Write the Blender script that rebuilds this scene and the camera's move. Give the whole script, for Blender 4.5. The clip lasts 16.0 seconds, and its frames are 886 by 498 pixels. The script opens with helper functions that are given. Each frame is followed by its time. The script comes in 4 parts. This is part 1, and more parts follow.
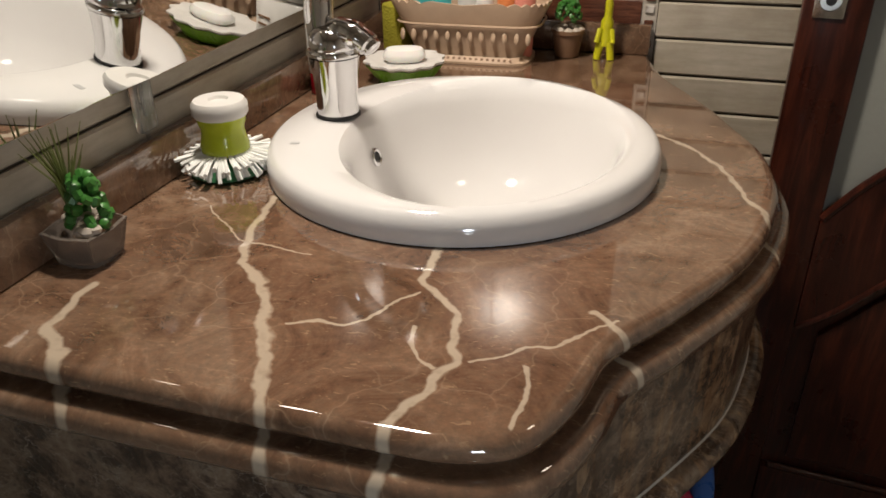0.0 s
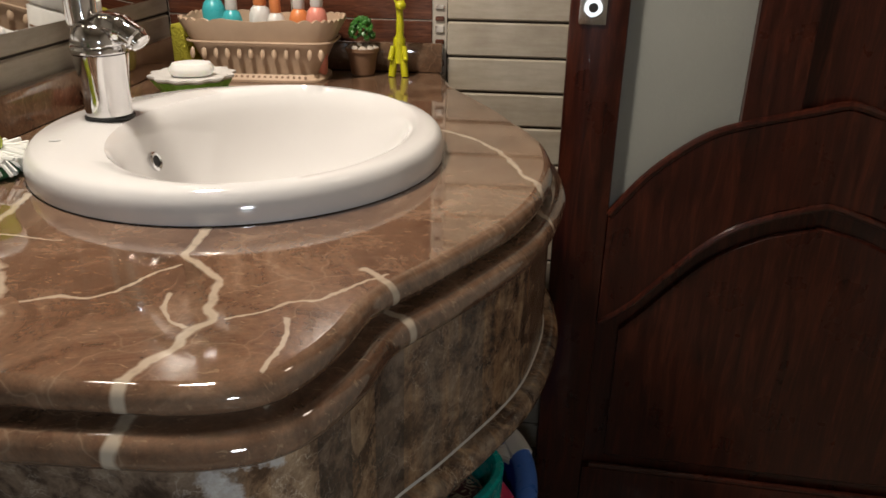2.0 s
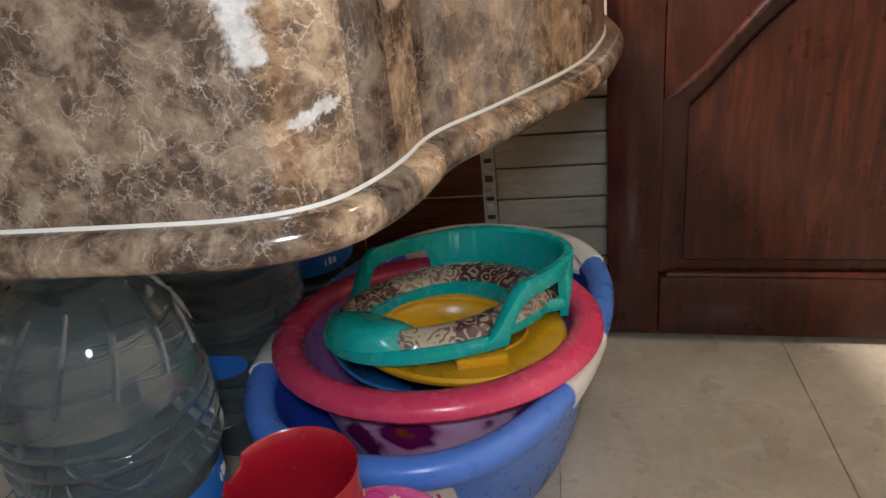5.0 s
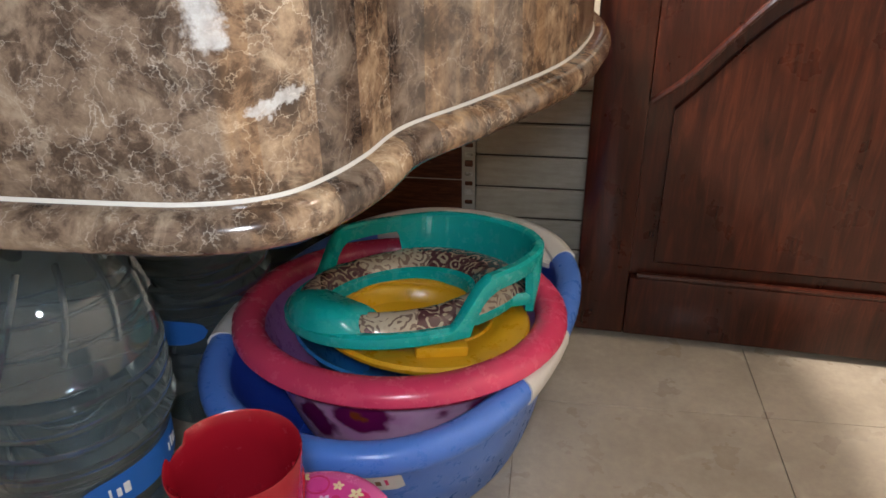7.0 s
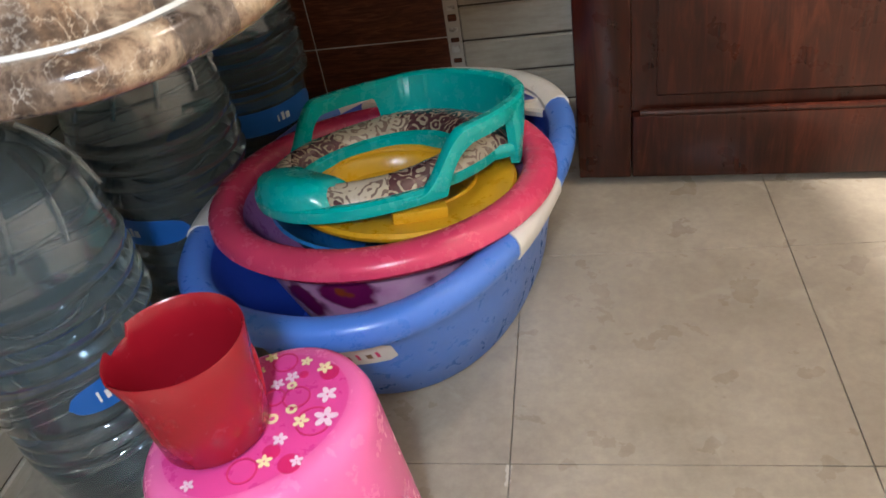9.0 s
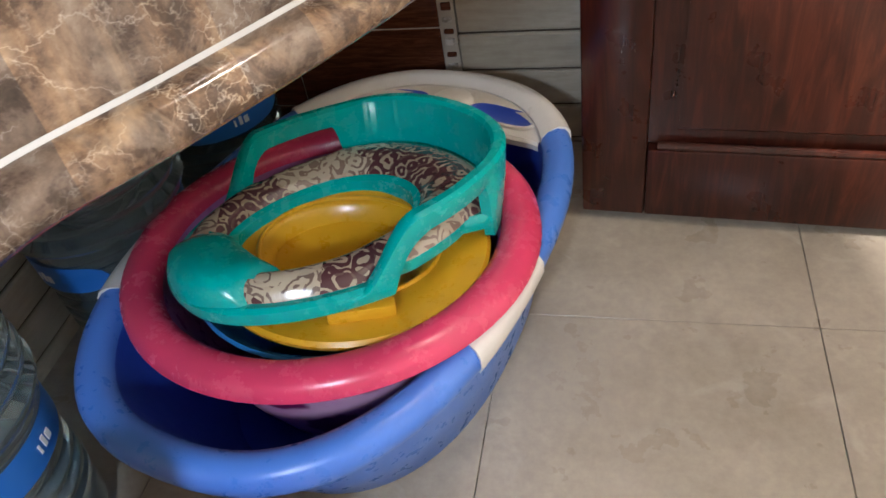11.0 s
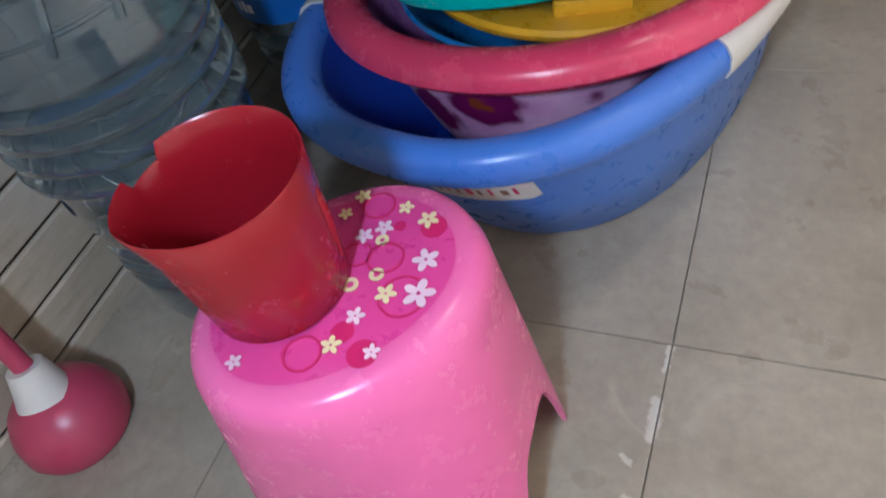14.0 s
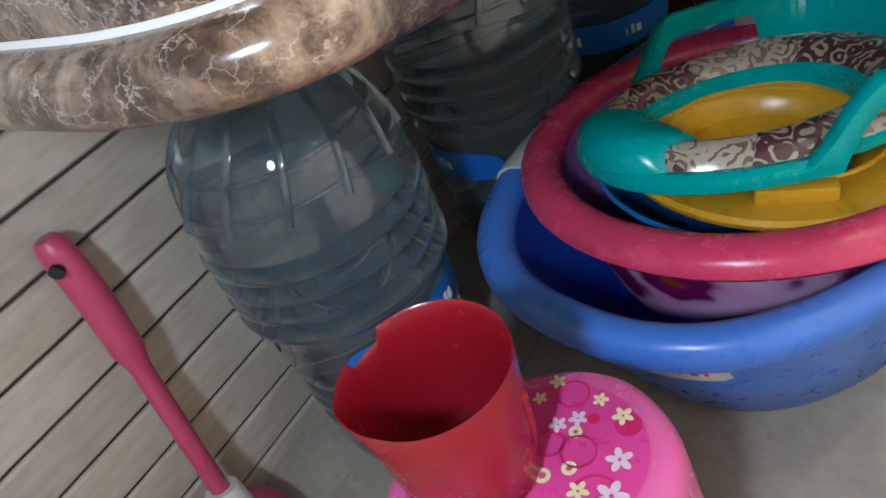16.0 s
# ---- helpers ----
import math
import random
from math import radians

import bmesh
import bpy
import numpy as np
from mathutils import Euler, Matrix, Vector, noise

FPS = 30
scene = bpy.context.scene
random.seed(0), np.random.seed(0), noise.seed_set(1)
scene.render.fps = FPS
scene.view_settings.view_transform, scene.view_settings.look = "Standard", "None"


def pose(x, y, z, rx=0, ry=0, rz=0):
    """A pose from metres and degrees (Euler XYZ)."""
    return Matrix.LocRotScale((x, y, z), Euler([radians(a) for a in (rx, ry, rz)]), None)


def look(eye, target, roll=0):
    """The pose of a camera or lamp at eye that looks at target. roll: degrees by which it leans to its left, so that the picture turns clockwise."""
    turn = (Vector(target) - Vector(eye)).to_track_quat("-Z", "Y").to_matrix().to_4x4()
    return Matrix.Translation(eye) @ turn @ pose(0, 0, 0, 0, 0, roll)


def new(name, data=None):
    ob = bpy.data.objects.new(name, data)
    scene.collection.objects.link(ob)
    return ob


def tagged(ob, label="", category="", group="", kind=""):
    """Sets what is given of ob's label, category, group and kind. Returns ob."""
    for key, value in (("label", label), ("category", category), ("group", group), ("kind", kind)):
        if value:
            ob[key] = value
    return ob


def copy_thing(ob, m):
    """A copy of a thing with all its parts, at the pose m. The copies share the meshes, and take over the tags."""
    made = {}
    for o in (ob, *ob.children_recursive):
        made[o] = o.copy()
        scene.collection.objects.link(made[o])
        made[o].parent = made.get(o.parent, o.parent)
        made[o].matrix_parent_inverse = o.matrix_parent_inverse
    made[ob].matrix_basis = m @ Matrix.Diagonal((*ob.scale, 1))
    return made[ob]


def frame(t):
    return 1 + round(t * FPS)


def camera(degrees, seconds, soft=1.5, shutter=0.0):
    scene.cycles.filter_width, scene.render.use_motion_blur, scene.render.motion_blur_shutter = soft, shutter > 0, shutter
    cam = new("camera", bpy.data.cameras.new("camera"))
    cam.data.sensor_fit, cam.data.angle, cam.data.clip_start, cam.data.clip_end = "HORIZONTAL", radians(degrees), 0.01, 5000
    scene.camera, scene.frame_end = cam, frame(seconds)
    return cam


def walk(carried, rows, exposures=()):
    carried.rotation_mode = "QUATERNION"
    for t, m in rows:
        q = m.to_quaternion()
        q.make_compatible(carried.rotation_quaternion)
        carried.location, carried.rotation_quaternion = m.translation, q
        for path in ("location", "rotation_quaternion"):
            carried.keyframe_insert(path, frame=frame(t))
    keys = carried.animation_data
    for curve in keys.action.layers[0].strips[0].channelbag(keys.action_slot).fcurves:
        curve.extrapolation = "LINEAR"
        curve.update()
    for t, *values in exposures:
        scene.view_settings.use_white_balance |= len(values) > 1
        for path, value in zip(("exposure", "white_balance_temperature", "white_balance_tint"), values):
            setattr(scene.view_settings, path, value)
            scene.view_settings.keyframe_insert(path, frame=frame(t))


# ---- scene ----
cam = camera(60.0, 16.0, soft=1.6, shutter=0.25)
PATH = [
    (0, (0.577, 0.053, 1.212), (0.043, 1.722, 0.248), -0.9),
    (0.5, (0.615, 0.037, 1.215), (0.127, 1.729, 0.266), -0.3),
    (1, (0.645, 0.034, 1.189), (0.203, 1.747, 0.257), -1.7),
    (1.5, (0.646, 0.021, 1.179), (0.198, 1.697, 0.185), -1.2),
    (2, (0.648, 0.042, 1.121), (0.487, 1.867, 0.318), 0.9),
    (2.5, (0.602, 0.068, 1.079), (0.428, 1.878, 0.246), 0.1),
    (3, (0.551, 0.09, 0.934), (0.425, 1.878, 0.047), 0.3),
    (3.5, (0.549, 0.081, 0.909), (0.414, 1.919, 0.132), -1.5),
    (4, (0.599, 0.068, 0.877), (0.433, 1.884, 0.054), -2.5),
    (4.5, (0.631, 0.031, 0.804), (0.332, 1.82, -0.039), -6.7),
    (7, (0.655, 0.051, 0.817), (0.41, 1.803, -0.116), -0.5),
    (7.5, (0.659, 0.058, 0.809), (0.403, 1.845, -0.052), -1.1),
    (8, (0.669, 0.056, 0.796), (0.342, 1.841, -0.045), -3.8),
    (8.5, (0.702, 0.063, 0.724), (0.322, 1.736, -0.304), -7.3),
    (9, (0.737, 0.099, 0.754), (0.366, 1.671, -0.425), -10.6),
    (9.5, (0.741, 0.155, 0.807), (0.392, 1.69, -0.427), -10.7),
    (12, (0.806, 0.448, 0.757), (0.138, 1.735, -0.62), -9.9),
    (12.5, (0.792, 0.426, 0.741), (-0.222, 1.591, -0.53), -16.6),
    (13, (0.747, 0.360, 0.732), (-0.305, 1.583, -0.450), -13.6),
    (13.5, (0.706, 0.297, 0.654), (-0.302, 1.511, -0.574), -16.2),
    (14, (0.705, 0.281, 0.636), (-0.071, 1.37, -0.852), -20.4),
    (14.5, (0.696, 0.276, 0.633), (-0.051, 1.27, -0.932), -23.5),
    (15, (0.68, 0.282, 0.659), (-0.173, 1.297, -0.838), -23.5),
    (15.5, (0.67, 0.3, 0.699), (-0.392, 1.394, -0.595), -23.8),
    (16, (0.684, 0.296, 0.698), (-0.475, 1.412, -0.489), -23.1),
]
EXPOSURES = [(0.0, -1.0, 6500, 12), (2.0, -0.9, 6500, 12), (3.0, -0.1, 6250, 10), (3.5, 0.05, 6250, 12), (4.0, 0.15, 6250, 12), (4.5, 1.25, 6400, 13), (7.5, 1.5, 6500, 15), (8.5, 1.85, 6350, 14), (9.0, 1.9, 6200, 13), (9.5, 1.85, 6200, 13), (12.0, 2.1, 5900, 15), (13.0, 1.87, 5800, 15), (14.5, 1.65, 5400, 11), (15.0, 1.65, 5400, 11), (15.5, 2.15, 5650, 11), (16.0, 1.6, 5600, 11)]

walk(cam, [(t, look(eye, target, roll)) for t, eye, target, roll in PATH], EXPOSURES)

# ---- light ----
world = bpy.data.worlds.new("room_ambient")
scene.world = world
world.use_nodes = True
world.node_tree.nodes["Background"].inputs["Color"].default_value = (0.75, 0.72, 0.68, 1)
world.node_tree.nodes["Background"].inputs["Strength"].default_value = 0.02


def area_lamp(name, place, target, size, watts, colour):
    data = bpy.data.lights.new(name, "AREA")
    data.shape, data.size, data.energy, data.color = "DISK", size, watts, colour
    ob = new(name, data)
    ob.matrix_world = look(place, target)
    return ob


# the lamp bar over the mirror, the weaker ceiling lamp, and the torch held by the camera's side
MIRROR_LAMP, ROOM_LAMP = (0.13, 0.86, 1.86), (1.30, 1.12, 2.38)
area_lamp("mirror_light", MIRROR_LAMP, (0.42, 0.86, 0.85), 0.13, 28.5, (1.0, 0.90, 0.77))
area_lamp("room_light", ROOM_LAMP, (1.0, 0.55, 0.0), 0.20, 2.8, (1.0, 0.84, 0.66))
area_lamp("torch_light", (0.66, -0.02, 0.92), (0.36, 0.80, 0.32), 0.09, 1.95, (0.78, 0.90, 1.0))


# ---- materials ----
def mat(name, colour, rough=0.5, metal=0.0, **more):
    m = bpy.data.materials.new(name)
    m.use_nodes = True
    b = m.node_tree.nodes["Principled BSDF"]
    b.inputs["Base Color"].default_value = (*colour, 1)
    b.inputs["Roughness"].default_value = rough
    b.inputs["Metallic"].default_value = metal
    for key, value in more.items():
        b.inputs[key.replace("_", " ")].default_value = value
    return m


class Nodes:
    """Short hand for building node trees."""

    def __init__(self, m):
        self.t = m.node_tree
        self.b = self.t.nodes["Principled BSDF"]

    def add(self, kind, **sets):
        n = self.t.nodes.new(kind)
        for key, value in sets.items():
            if key.startswith("in_"):
                n.inputs[key[3:].replace("_", " ")].default_value = value
        return n

    def link(self, a, b):
        self.t.links.new(a, b)

    def pos(self):
        return self.add("ShaderNodeNewGeometry").outputs["Position"]

    def obj(self):
        return self.add("ShaderNodeTexCoord").outputs["Object"]

    def noise(self, co, scale, detail=4.0, rough=0.55, distort=0.0):
        n = self.add("ShaderNodeTexNoise", in_Scale=scale, in_Detail=detail, in_Roughness=rough, in_Distortion=distort)
        self.link(co, n.inputs["Vector"])
        return n

    def ramp(self, fac, stops):
        n = self.t.nodes.new("ShaderNodeValToRGB")
        while len(n.color_ramp.elements) < len(stops):
            n.color_ramp.elements.new(0.5)
        for e, (p, c) in zip(n.color_ramp.elements, stops):
            e.position = p
            e.color = (*c, 1) if len(c) == 3 else c
        self.link(fac, n.inputs["Fac"])
        return n.outputs["Color"]

    def math(self, op, a, b=None, c=None, clamp=False):
        n = self.t.nodes.new("ShaderNodeMath")
        n.operation, n.use_clamp = op, clamp
        for i, v in enumerate((a, b, c)):
            if v is None:
                continue
            if isinstance(v, (int, float)):
                n.inputs[i].default_value = v
            else:
                self.link(v, n.inputs[i])
        return n.outputs[0]

    def vec(self, op, a, b=None, scale=None):
        n = self.t.nodes.new("ShaderNodeVectorMath")
        n.operation = op
        for i, v in enumerate((a, b)):
            if v is None:
                continue
            if isinstance(v, tuple):
                n.inputs[i].default_value = v
            else:
                self.link(v, n.inputs[i])
        if scale is not None:
            if isinstance(scale, (int, float)):
                n.inputs["Scale"].default_value = scale
            else:
                self.link(scale, n.inputs["Scale"])
        return n

    def mix(self, fac, a, b, blend="MIX"):
        n = self.t.nodes.new("ShaderNodeMix")
        n.data_type, n.blend_type = "RGBA", blend
        for sock, v in ((n.inputs[0], fac), (n.inputs[6], a), (n.inputs[7], b)):
            if isinstance(v, (int, float)):
                sock.default_value = v
            elif isinstance(v, tuple):
                sock.default_value = (*v, 1)
            else:
                self.link(v, sock)
        return n.outputs[2]

    def bump(self, height, strength=0.2, distance=0.002):
        n = self.add("ShaderNodeBump", in_Strength=strength, in_Distance=distance)
        self.link(height, n.inputs["Height"])
        self.link(n.outputs["Normal"], self.b.inputs["Normal"])

    def colour(self, c):
        self.link(c, self.b.inputs["Base Color"])

    def rough(self, r):
        self.link(r, self.b.inputs["Roughness"])


def vein_mask(n, p, veins):
    """Light bands along broken lines of the plan: (half width, points)."""
    total = None
    for half, pts in veins:
        near = None
        for a, b in zip(pts, pts[1:]):
            ba = (b[0] - a[0], b[1] - a[1], 0.0)
            pa = n.vec("SUBTRACT", p, (a[0], a[1], 0.0)).outputs[0]
            h = n.math("DIVIDE", n.vec("DOT_PRODUCT", pa, ba).outputs["Value"], ba[0] ** 2 + ba[1] ** 2, clamp=True)
            d = n.vec("LENGTH", n.vec("SUBTRACT", pa, n.vec("SCALE", ba, scale=h).outputs[0]).outputs[0]).outputs["Value"]
            near = d if near is None else n.math("MINIMUM", near, d)
        m = n.math("MULTIPLY_ADD", near, -1.6 / half, 2.0, clamp=True)
        total = m if total is None else n.math("MAXIMUM", total, m)
    return total


VEINS = [
    (0.0052, ((0.088, 0.524), (0.098, 0.458), (0.135, 0.433), (0.157, 0.389), (0.160, 0.364))),
    (0.0046, ((0.158, 0.740), (0.171, 0.672), (0.199, 0.601), (0.240, 0.575), (0.284, 0.493), (0.321, 0.421), (0.328, 0.364))),
    (0.0043, ((0.372, 0.679), (0.374, 0.620), (0.420, 0.576), (0.440, 0.512), (0.413, 0.430), (0.415, 0.364))),
    (0.0016, ((0.379, 0.597), (0.350, 0.542), (0.287, 0.521))),
    (0.0020, ((0.393, 0.542), (0.412, 0.507), (0.429, 0.498))),
    (0.0014, ((0.451, 0.515), (0.503, 0.546), (0.555, 0.603))),
    (0.0024, ((0.497, 0.521), (0.500, 0.472), (0.495, 0.449))),
    (0.0036, ((0.550, 1.058), (0.592, 1.030), (0.635, 0.966), (0.683, 0.838), (0.705, 0.790))),
    (0.0036, ((0.535, 0.604), (0.610, 0.549))),
    (0.0013, ((0.100, 0.704), (0.170, 0.644), (0.260, 0.634))),
]


def marble_top():
    m = mat("brown_marble_top", (0.2, 0.12, 0.08), 0.06, Specular_IOR_Level=0.8, Coat_Weight=0.7, Coat_Roughness=0.03)
    n = Nodes(m)
    p = n.pos()
    flat = n.vec("MULTIPLY", p, (1, 1, 0)).outputs[0]
    wob = n.noise(flat, 22.0, 3.0)
    off = n.vec("SCALE", n.vec("SUBTRACT", wob.outputs["Color"], (0.5, 0.5, 0.5)).outputs[0], scale=0.028).outputs[0]
    off = n.vec("MULTIPLY", off, (1, 1, 0)).outputs[0]
    warped = n.vec("ADD", flat, off).outputs[0]
    veins = vein_mask(n, warped, VEINS)
    ragged = n.noise(p, 60.0, 4.0).outputs["Fac"]
    veins = n.math("MULTIPLY", veins, n.math("MULTIPLY_ADD", ragged, 1.6, 0.25, clamp=True))
    c = n.ramp(n.noise(p, 9.0, 10.0, 0.74, 0.9).outputs["Fac"], [(0.34, (0.125, 0.074, 0.046)), (0.46, (0.215, 0.134, 0.086)), (0.55, (0.285, 0.190, 0.126)), (0.66, (0.40, 0.29, 0.205))])
    fine = n.noise(p, 120.0, 5.0, 0.7).outputs["Fac"]
    c = n.mix(0.55, c, n.ramp(fine, [(0.3, (0.05, 0.03, 0.02)), (0.7, (0.30, 0.20, 0.145))]), "OVERLAY")
    # hair-thin crackle of lighter calcite
    wv = n.vec("ADD", p, n.vec("SCALE", n.noise(p, 9.0, 4.0).outputs["Color"], scale=0.09).outputs[0]).outputs[0]
    vor = n.add("ShaderNodeTexVoronoi", in_Scale=15.0)
    vor.feature = "DISTANCE_TO_EDGE"
    n.link(wv, vor.inputs["Vector"])
    hair = n.ramp(vor.outputs["Distance"], [(0.0, (1, 1, 1)), (0.012, (0.25, 0.25, 0.25)), (0.03, (0, 0, 0))])
    patch = n.ramp(n.noise(p, 6.0, 2.0).outputs["Fac"], [(0.42, (0, 0, 0)), (0.58, (1, 1, 1))])
    hair = n.mix(1.0, hair, patch, "MULTIPLY")
    c = n.mix(n.math("MULTIPLY", hair, 0.30), c, (0.42, 0.30, 0.20))
    # short golden flecks
    fleck = n.ramp(n.noise(n.vec("MULTIPLY", p, (1.0, 2.2, 1.0)).outputs[0], 75.0, 3.0, 0.6, 1.2).outputs["Fac"], [(0.62, (0, 0, 0)), (0.70, (1, 1, 1))])
    c = n.mix(n.math("MULTIPLY", fleck, 0.45), c, (0.40, 0.27, 0.16))
    c = n.mix(n.math("MULTIPLY", veins, 0.80), c, (0.50, 0.42, 0.32))
    n.colour(c)
    n.rough(n.math("MULTIPLY_ADD", n.noise(p, 40.0, 4.0).outputs["Fac"], 0.06, 0.012))
    n.bump(fine, 0.04, 0.001)
    return m


def marble_apron():
    m = mat("dark_marble_apron", (0.1, 0.07, 0.05), 0.16, Specular_IOR_Level=0.5)
    n = Nodes(m)
    p = n.pos()
    c = n.ramp(n.noise(p, 32.0, 10.0, 0.70, 0.35).outputs["Fac"], [(0.36, (0.034, 0.022, 0.016)), (0.45, (0.064, 0.042, 0.029)), (0.50, (0.115, 0.078, 0.054)), (0.60, (0.185, 0.132, 0.090)), (0.72, (0.29, 0.225, 0.165))])
    wv = n.vec("ADD", p, n.vec("SCALE", n.noise(p, 22.0, 5.0, 0.65).outputs["Color"], scale=0.05).outputs[0]).outputs[0]
    web = None
    for scale, wide, gain in ((15.0, 0.010, 0.42), (34.0, 0.022, 0.52), (80.0, 0.05, 0.40)):
        v = n.add("ShaderNodeTexVoronoi", in_Scale=scale)
        v.feature = "DISTANCE_TO_EDGE"
        n.link(wv, v.inputs["Vector"])
        line = n.ramp(v.outputs["Distance"], [(0.0, (gain,) * 3), (wide * 0.35, (gain * 0.4,) * 3), (wide, (0, 0, 0))])
        where = n.ramp(n.noise(p, scale * 0.55, 3.0).outputs["Fac"], [(0.47, (0, 0, 0)), (0.62, (1, 1, 1))])
        line = n.mix(1.0, line, where, "MULTIPLY")
        web = line if web is None else n.mix(1.0, web, line, "ADD")
    c = n.mix(web, c, (0.48, 0.42, 0.35))
    # blurred cream and near-black patches
    blot = n.noise(p, 26.0, 6.0, 0.62, 0.8).outputs["Fac"]
    c = n.mix(n.ramp(blot, [(0.54, (0, 0, 0)), (0.66, (0.55, 0.55, 0.55))]), c, (0.30, 0.235, 0.17))
    c = n.mix(n.ramp(blot, [(0.33, (0.6, 0.6, 0.6)), (0.42, (0, 0, 0))]), c, (0.030, 0.018, 0.013))
    # upright strips of differing tone, cut from several slabs
    sx = n.add("ShaderNodeSeparateXYZ")
    n.link(p, sx.inputs[0])
    run = n.math("ADD", sx.outputs[0], sx.outputs[1])
    slab = n.add("ShaderNodeTexWhiteNoise")
    slab.noise_dimensions = "1D"
    n.link(n.math("FLOOR", n.math("MULTIPLY", n.math("ADD", run, n.math("MULTIPLY", n.noise(p, 4.0, 1.0).outputs["Fac"], 0.02)), 18.0)), slab.inputs["W"])
    streak = n.noise(n.vec("MULTIPLY", p, (60.0, 60.0, 2.5)).outputs[0], 1.0, 4.0).outputs["Fac"]
    strips = n.math("MULTIPLY_ADD", slab.outputs["Value"], 0.42, n.math("MULTIPLY_ADD", streak, 0.36, 0.10))
    bend = n.ramp(run, [(0.908, (0, 0, 0)), (0.911, (1, 1, 1))])
    tone = n.ramp(strips, [(0.30, (0.62, 0.60, 0.62)), (0.40, (0.95, 0.90, 0.86)), (0.48, (1.9, 1.55, 1.10)), (0.55, (1.15, 1.0, 0.82)), (0.64, (2.2, 2.05, 1.75)), (0.72, (1.3, 1.3, 1.15))])
    c = n.mix(n.math("MULTIPLY", bend, 0.62), c, n.mix(1.0, c, tone, "MULTIPLY"))
    # white grout smears left on the near face
    plan = n.add("ShaderNodeCombineXYZ")
    n.link(sx.outputs[0], plan.inputs[0])
    n.link(sx.outputs[2], plan.inputs[1])
    jitter = n.vec("SCALE", n.vec("SUBTRACT", n.noise(p, 55.0, 4.0, 0.7).outputs["Color"], (0.5, 0.5, 0.5)).outputs[0], scale=0.03).outputs[0]
    spot = n.vec("MULTIPLY", n.vec("ADD", plan.outputs[0], jitter).outputs[0], (1, 1, 0)).outputs[0]
    smear = vein_mask(n, spot, [(0.0085, ((0.465, 0.784), (0.478, 0.760), (0.484, 0.732))), (0.0045, ((0.468, 0.797), (0.504, 0.790))), (0.0042, ((0.496, 0.690), (0.517, 0.697)))])
    smear = n.math("MULTIPLY", smear, n.math("LESS_THAN", sx.outputs[1], 0.52))
    c = n.mix(n.math("MULTIPLY", smear, n.math("MULTIPLY_ADD", n.noise(p, 80.0, 5.0, 0.7).outputs["Fac"], 1.4, -0.05, clamp=True)), c, (0.50, 0.48, 0.45))
    n.colour(c)
    n.rough(n.math("MULTIPLY_ADD", n.noise(p, 50.0, 4.0).outputs["Fac"], 0.2, 0.06))
    n.bump(n.noise(p, 90.0, 4.0).outputs["Fac"], 0.06, 0.001)
    return m


def tile_cream():
    m = mat("cream_plank_tile", (0.62, 0.56, 0.46), 0.35)
    n = Nodes(m)
    p = n.pos()
    info = n.add("ShaderNodeObjectInfo")
    stretch = n.vec("MULTIPLY", p, (0.5, 0.5, 3.0)).outputs[0]
    grain = n.noise(stretch, 30.0, 5.0, 0.6).outputs["Fac"]
    c = n.ramp(grain, [(0.25, (0.40, 0.35, 0.275)), (0.55, (0.49, 0.44, 0.355)), (0.8, (0.56, 0.505, 0.42))])
    dirt = n.ramp(n.noise(p, 6.0, 6.0, 0.7).outputs["Fac"], [(0.35, (0.80, 0.76, 0.70)), (0.6, (1, 1, 1))])
    c = n.mix(0.8, c, dirt, "MULTIPLY")
    shade = n.math("MULTIPLY_ADD", info.outputs["Random"], 0.14, 0.90)
    tone = n.add("ShaderNodeCombineColor")
    for i in range(3):
        n.link(shade, tone.inputs[i])
    c = n.mix(1.0, c, tone.outputs[0], "MULTIPLY")
    n.colour(c)
    n.bump(grain, 0.10, 0.001)
    return m


def tile_brown():
    m = mat("brown_wood_look_tile", (0.2, 0.07, 0.03), 0.22)
    n = Nodes(m)
    p = n.pos()
    stretch = n.vec("MULTIPLY", p, (1.0, 1.0, 9.0)).outputs[0]
    g = n.noise(stretch, 16.0, 7.0, 0.65, 1.2).outputs["Fac"]
    c = n.ramp(g, [(0.3, (0.045, 0.014, 0.008)), (0.52, (0.10, 0.034, 0.018)), (0.75, (0.19, 0.075, 0.038))])
    n.colour(c)
    n.bump(g, 0.08, 0.001)
    return m


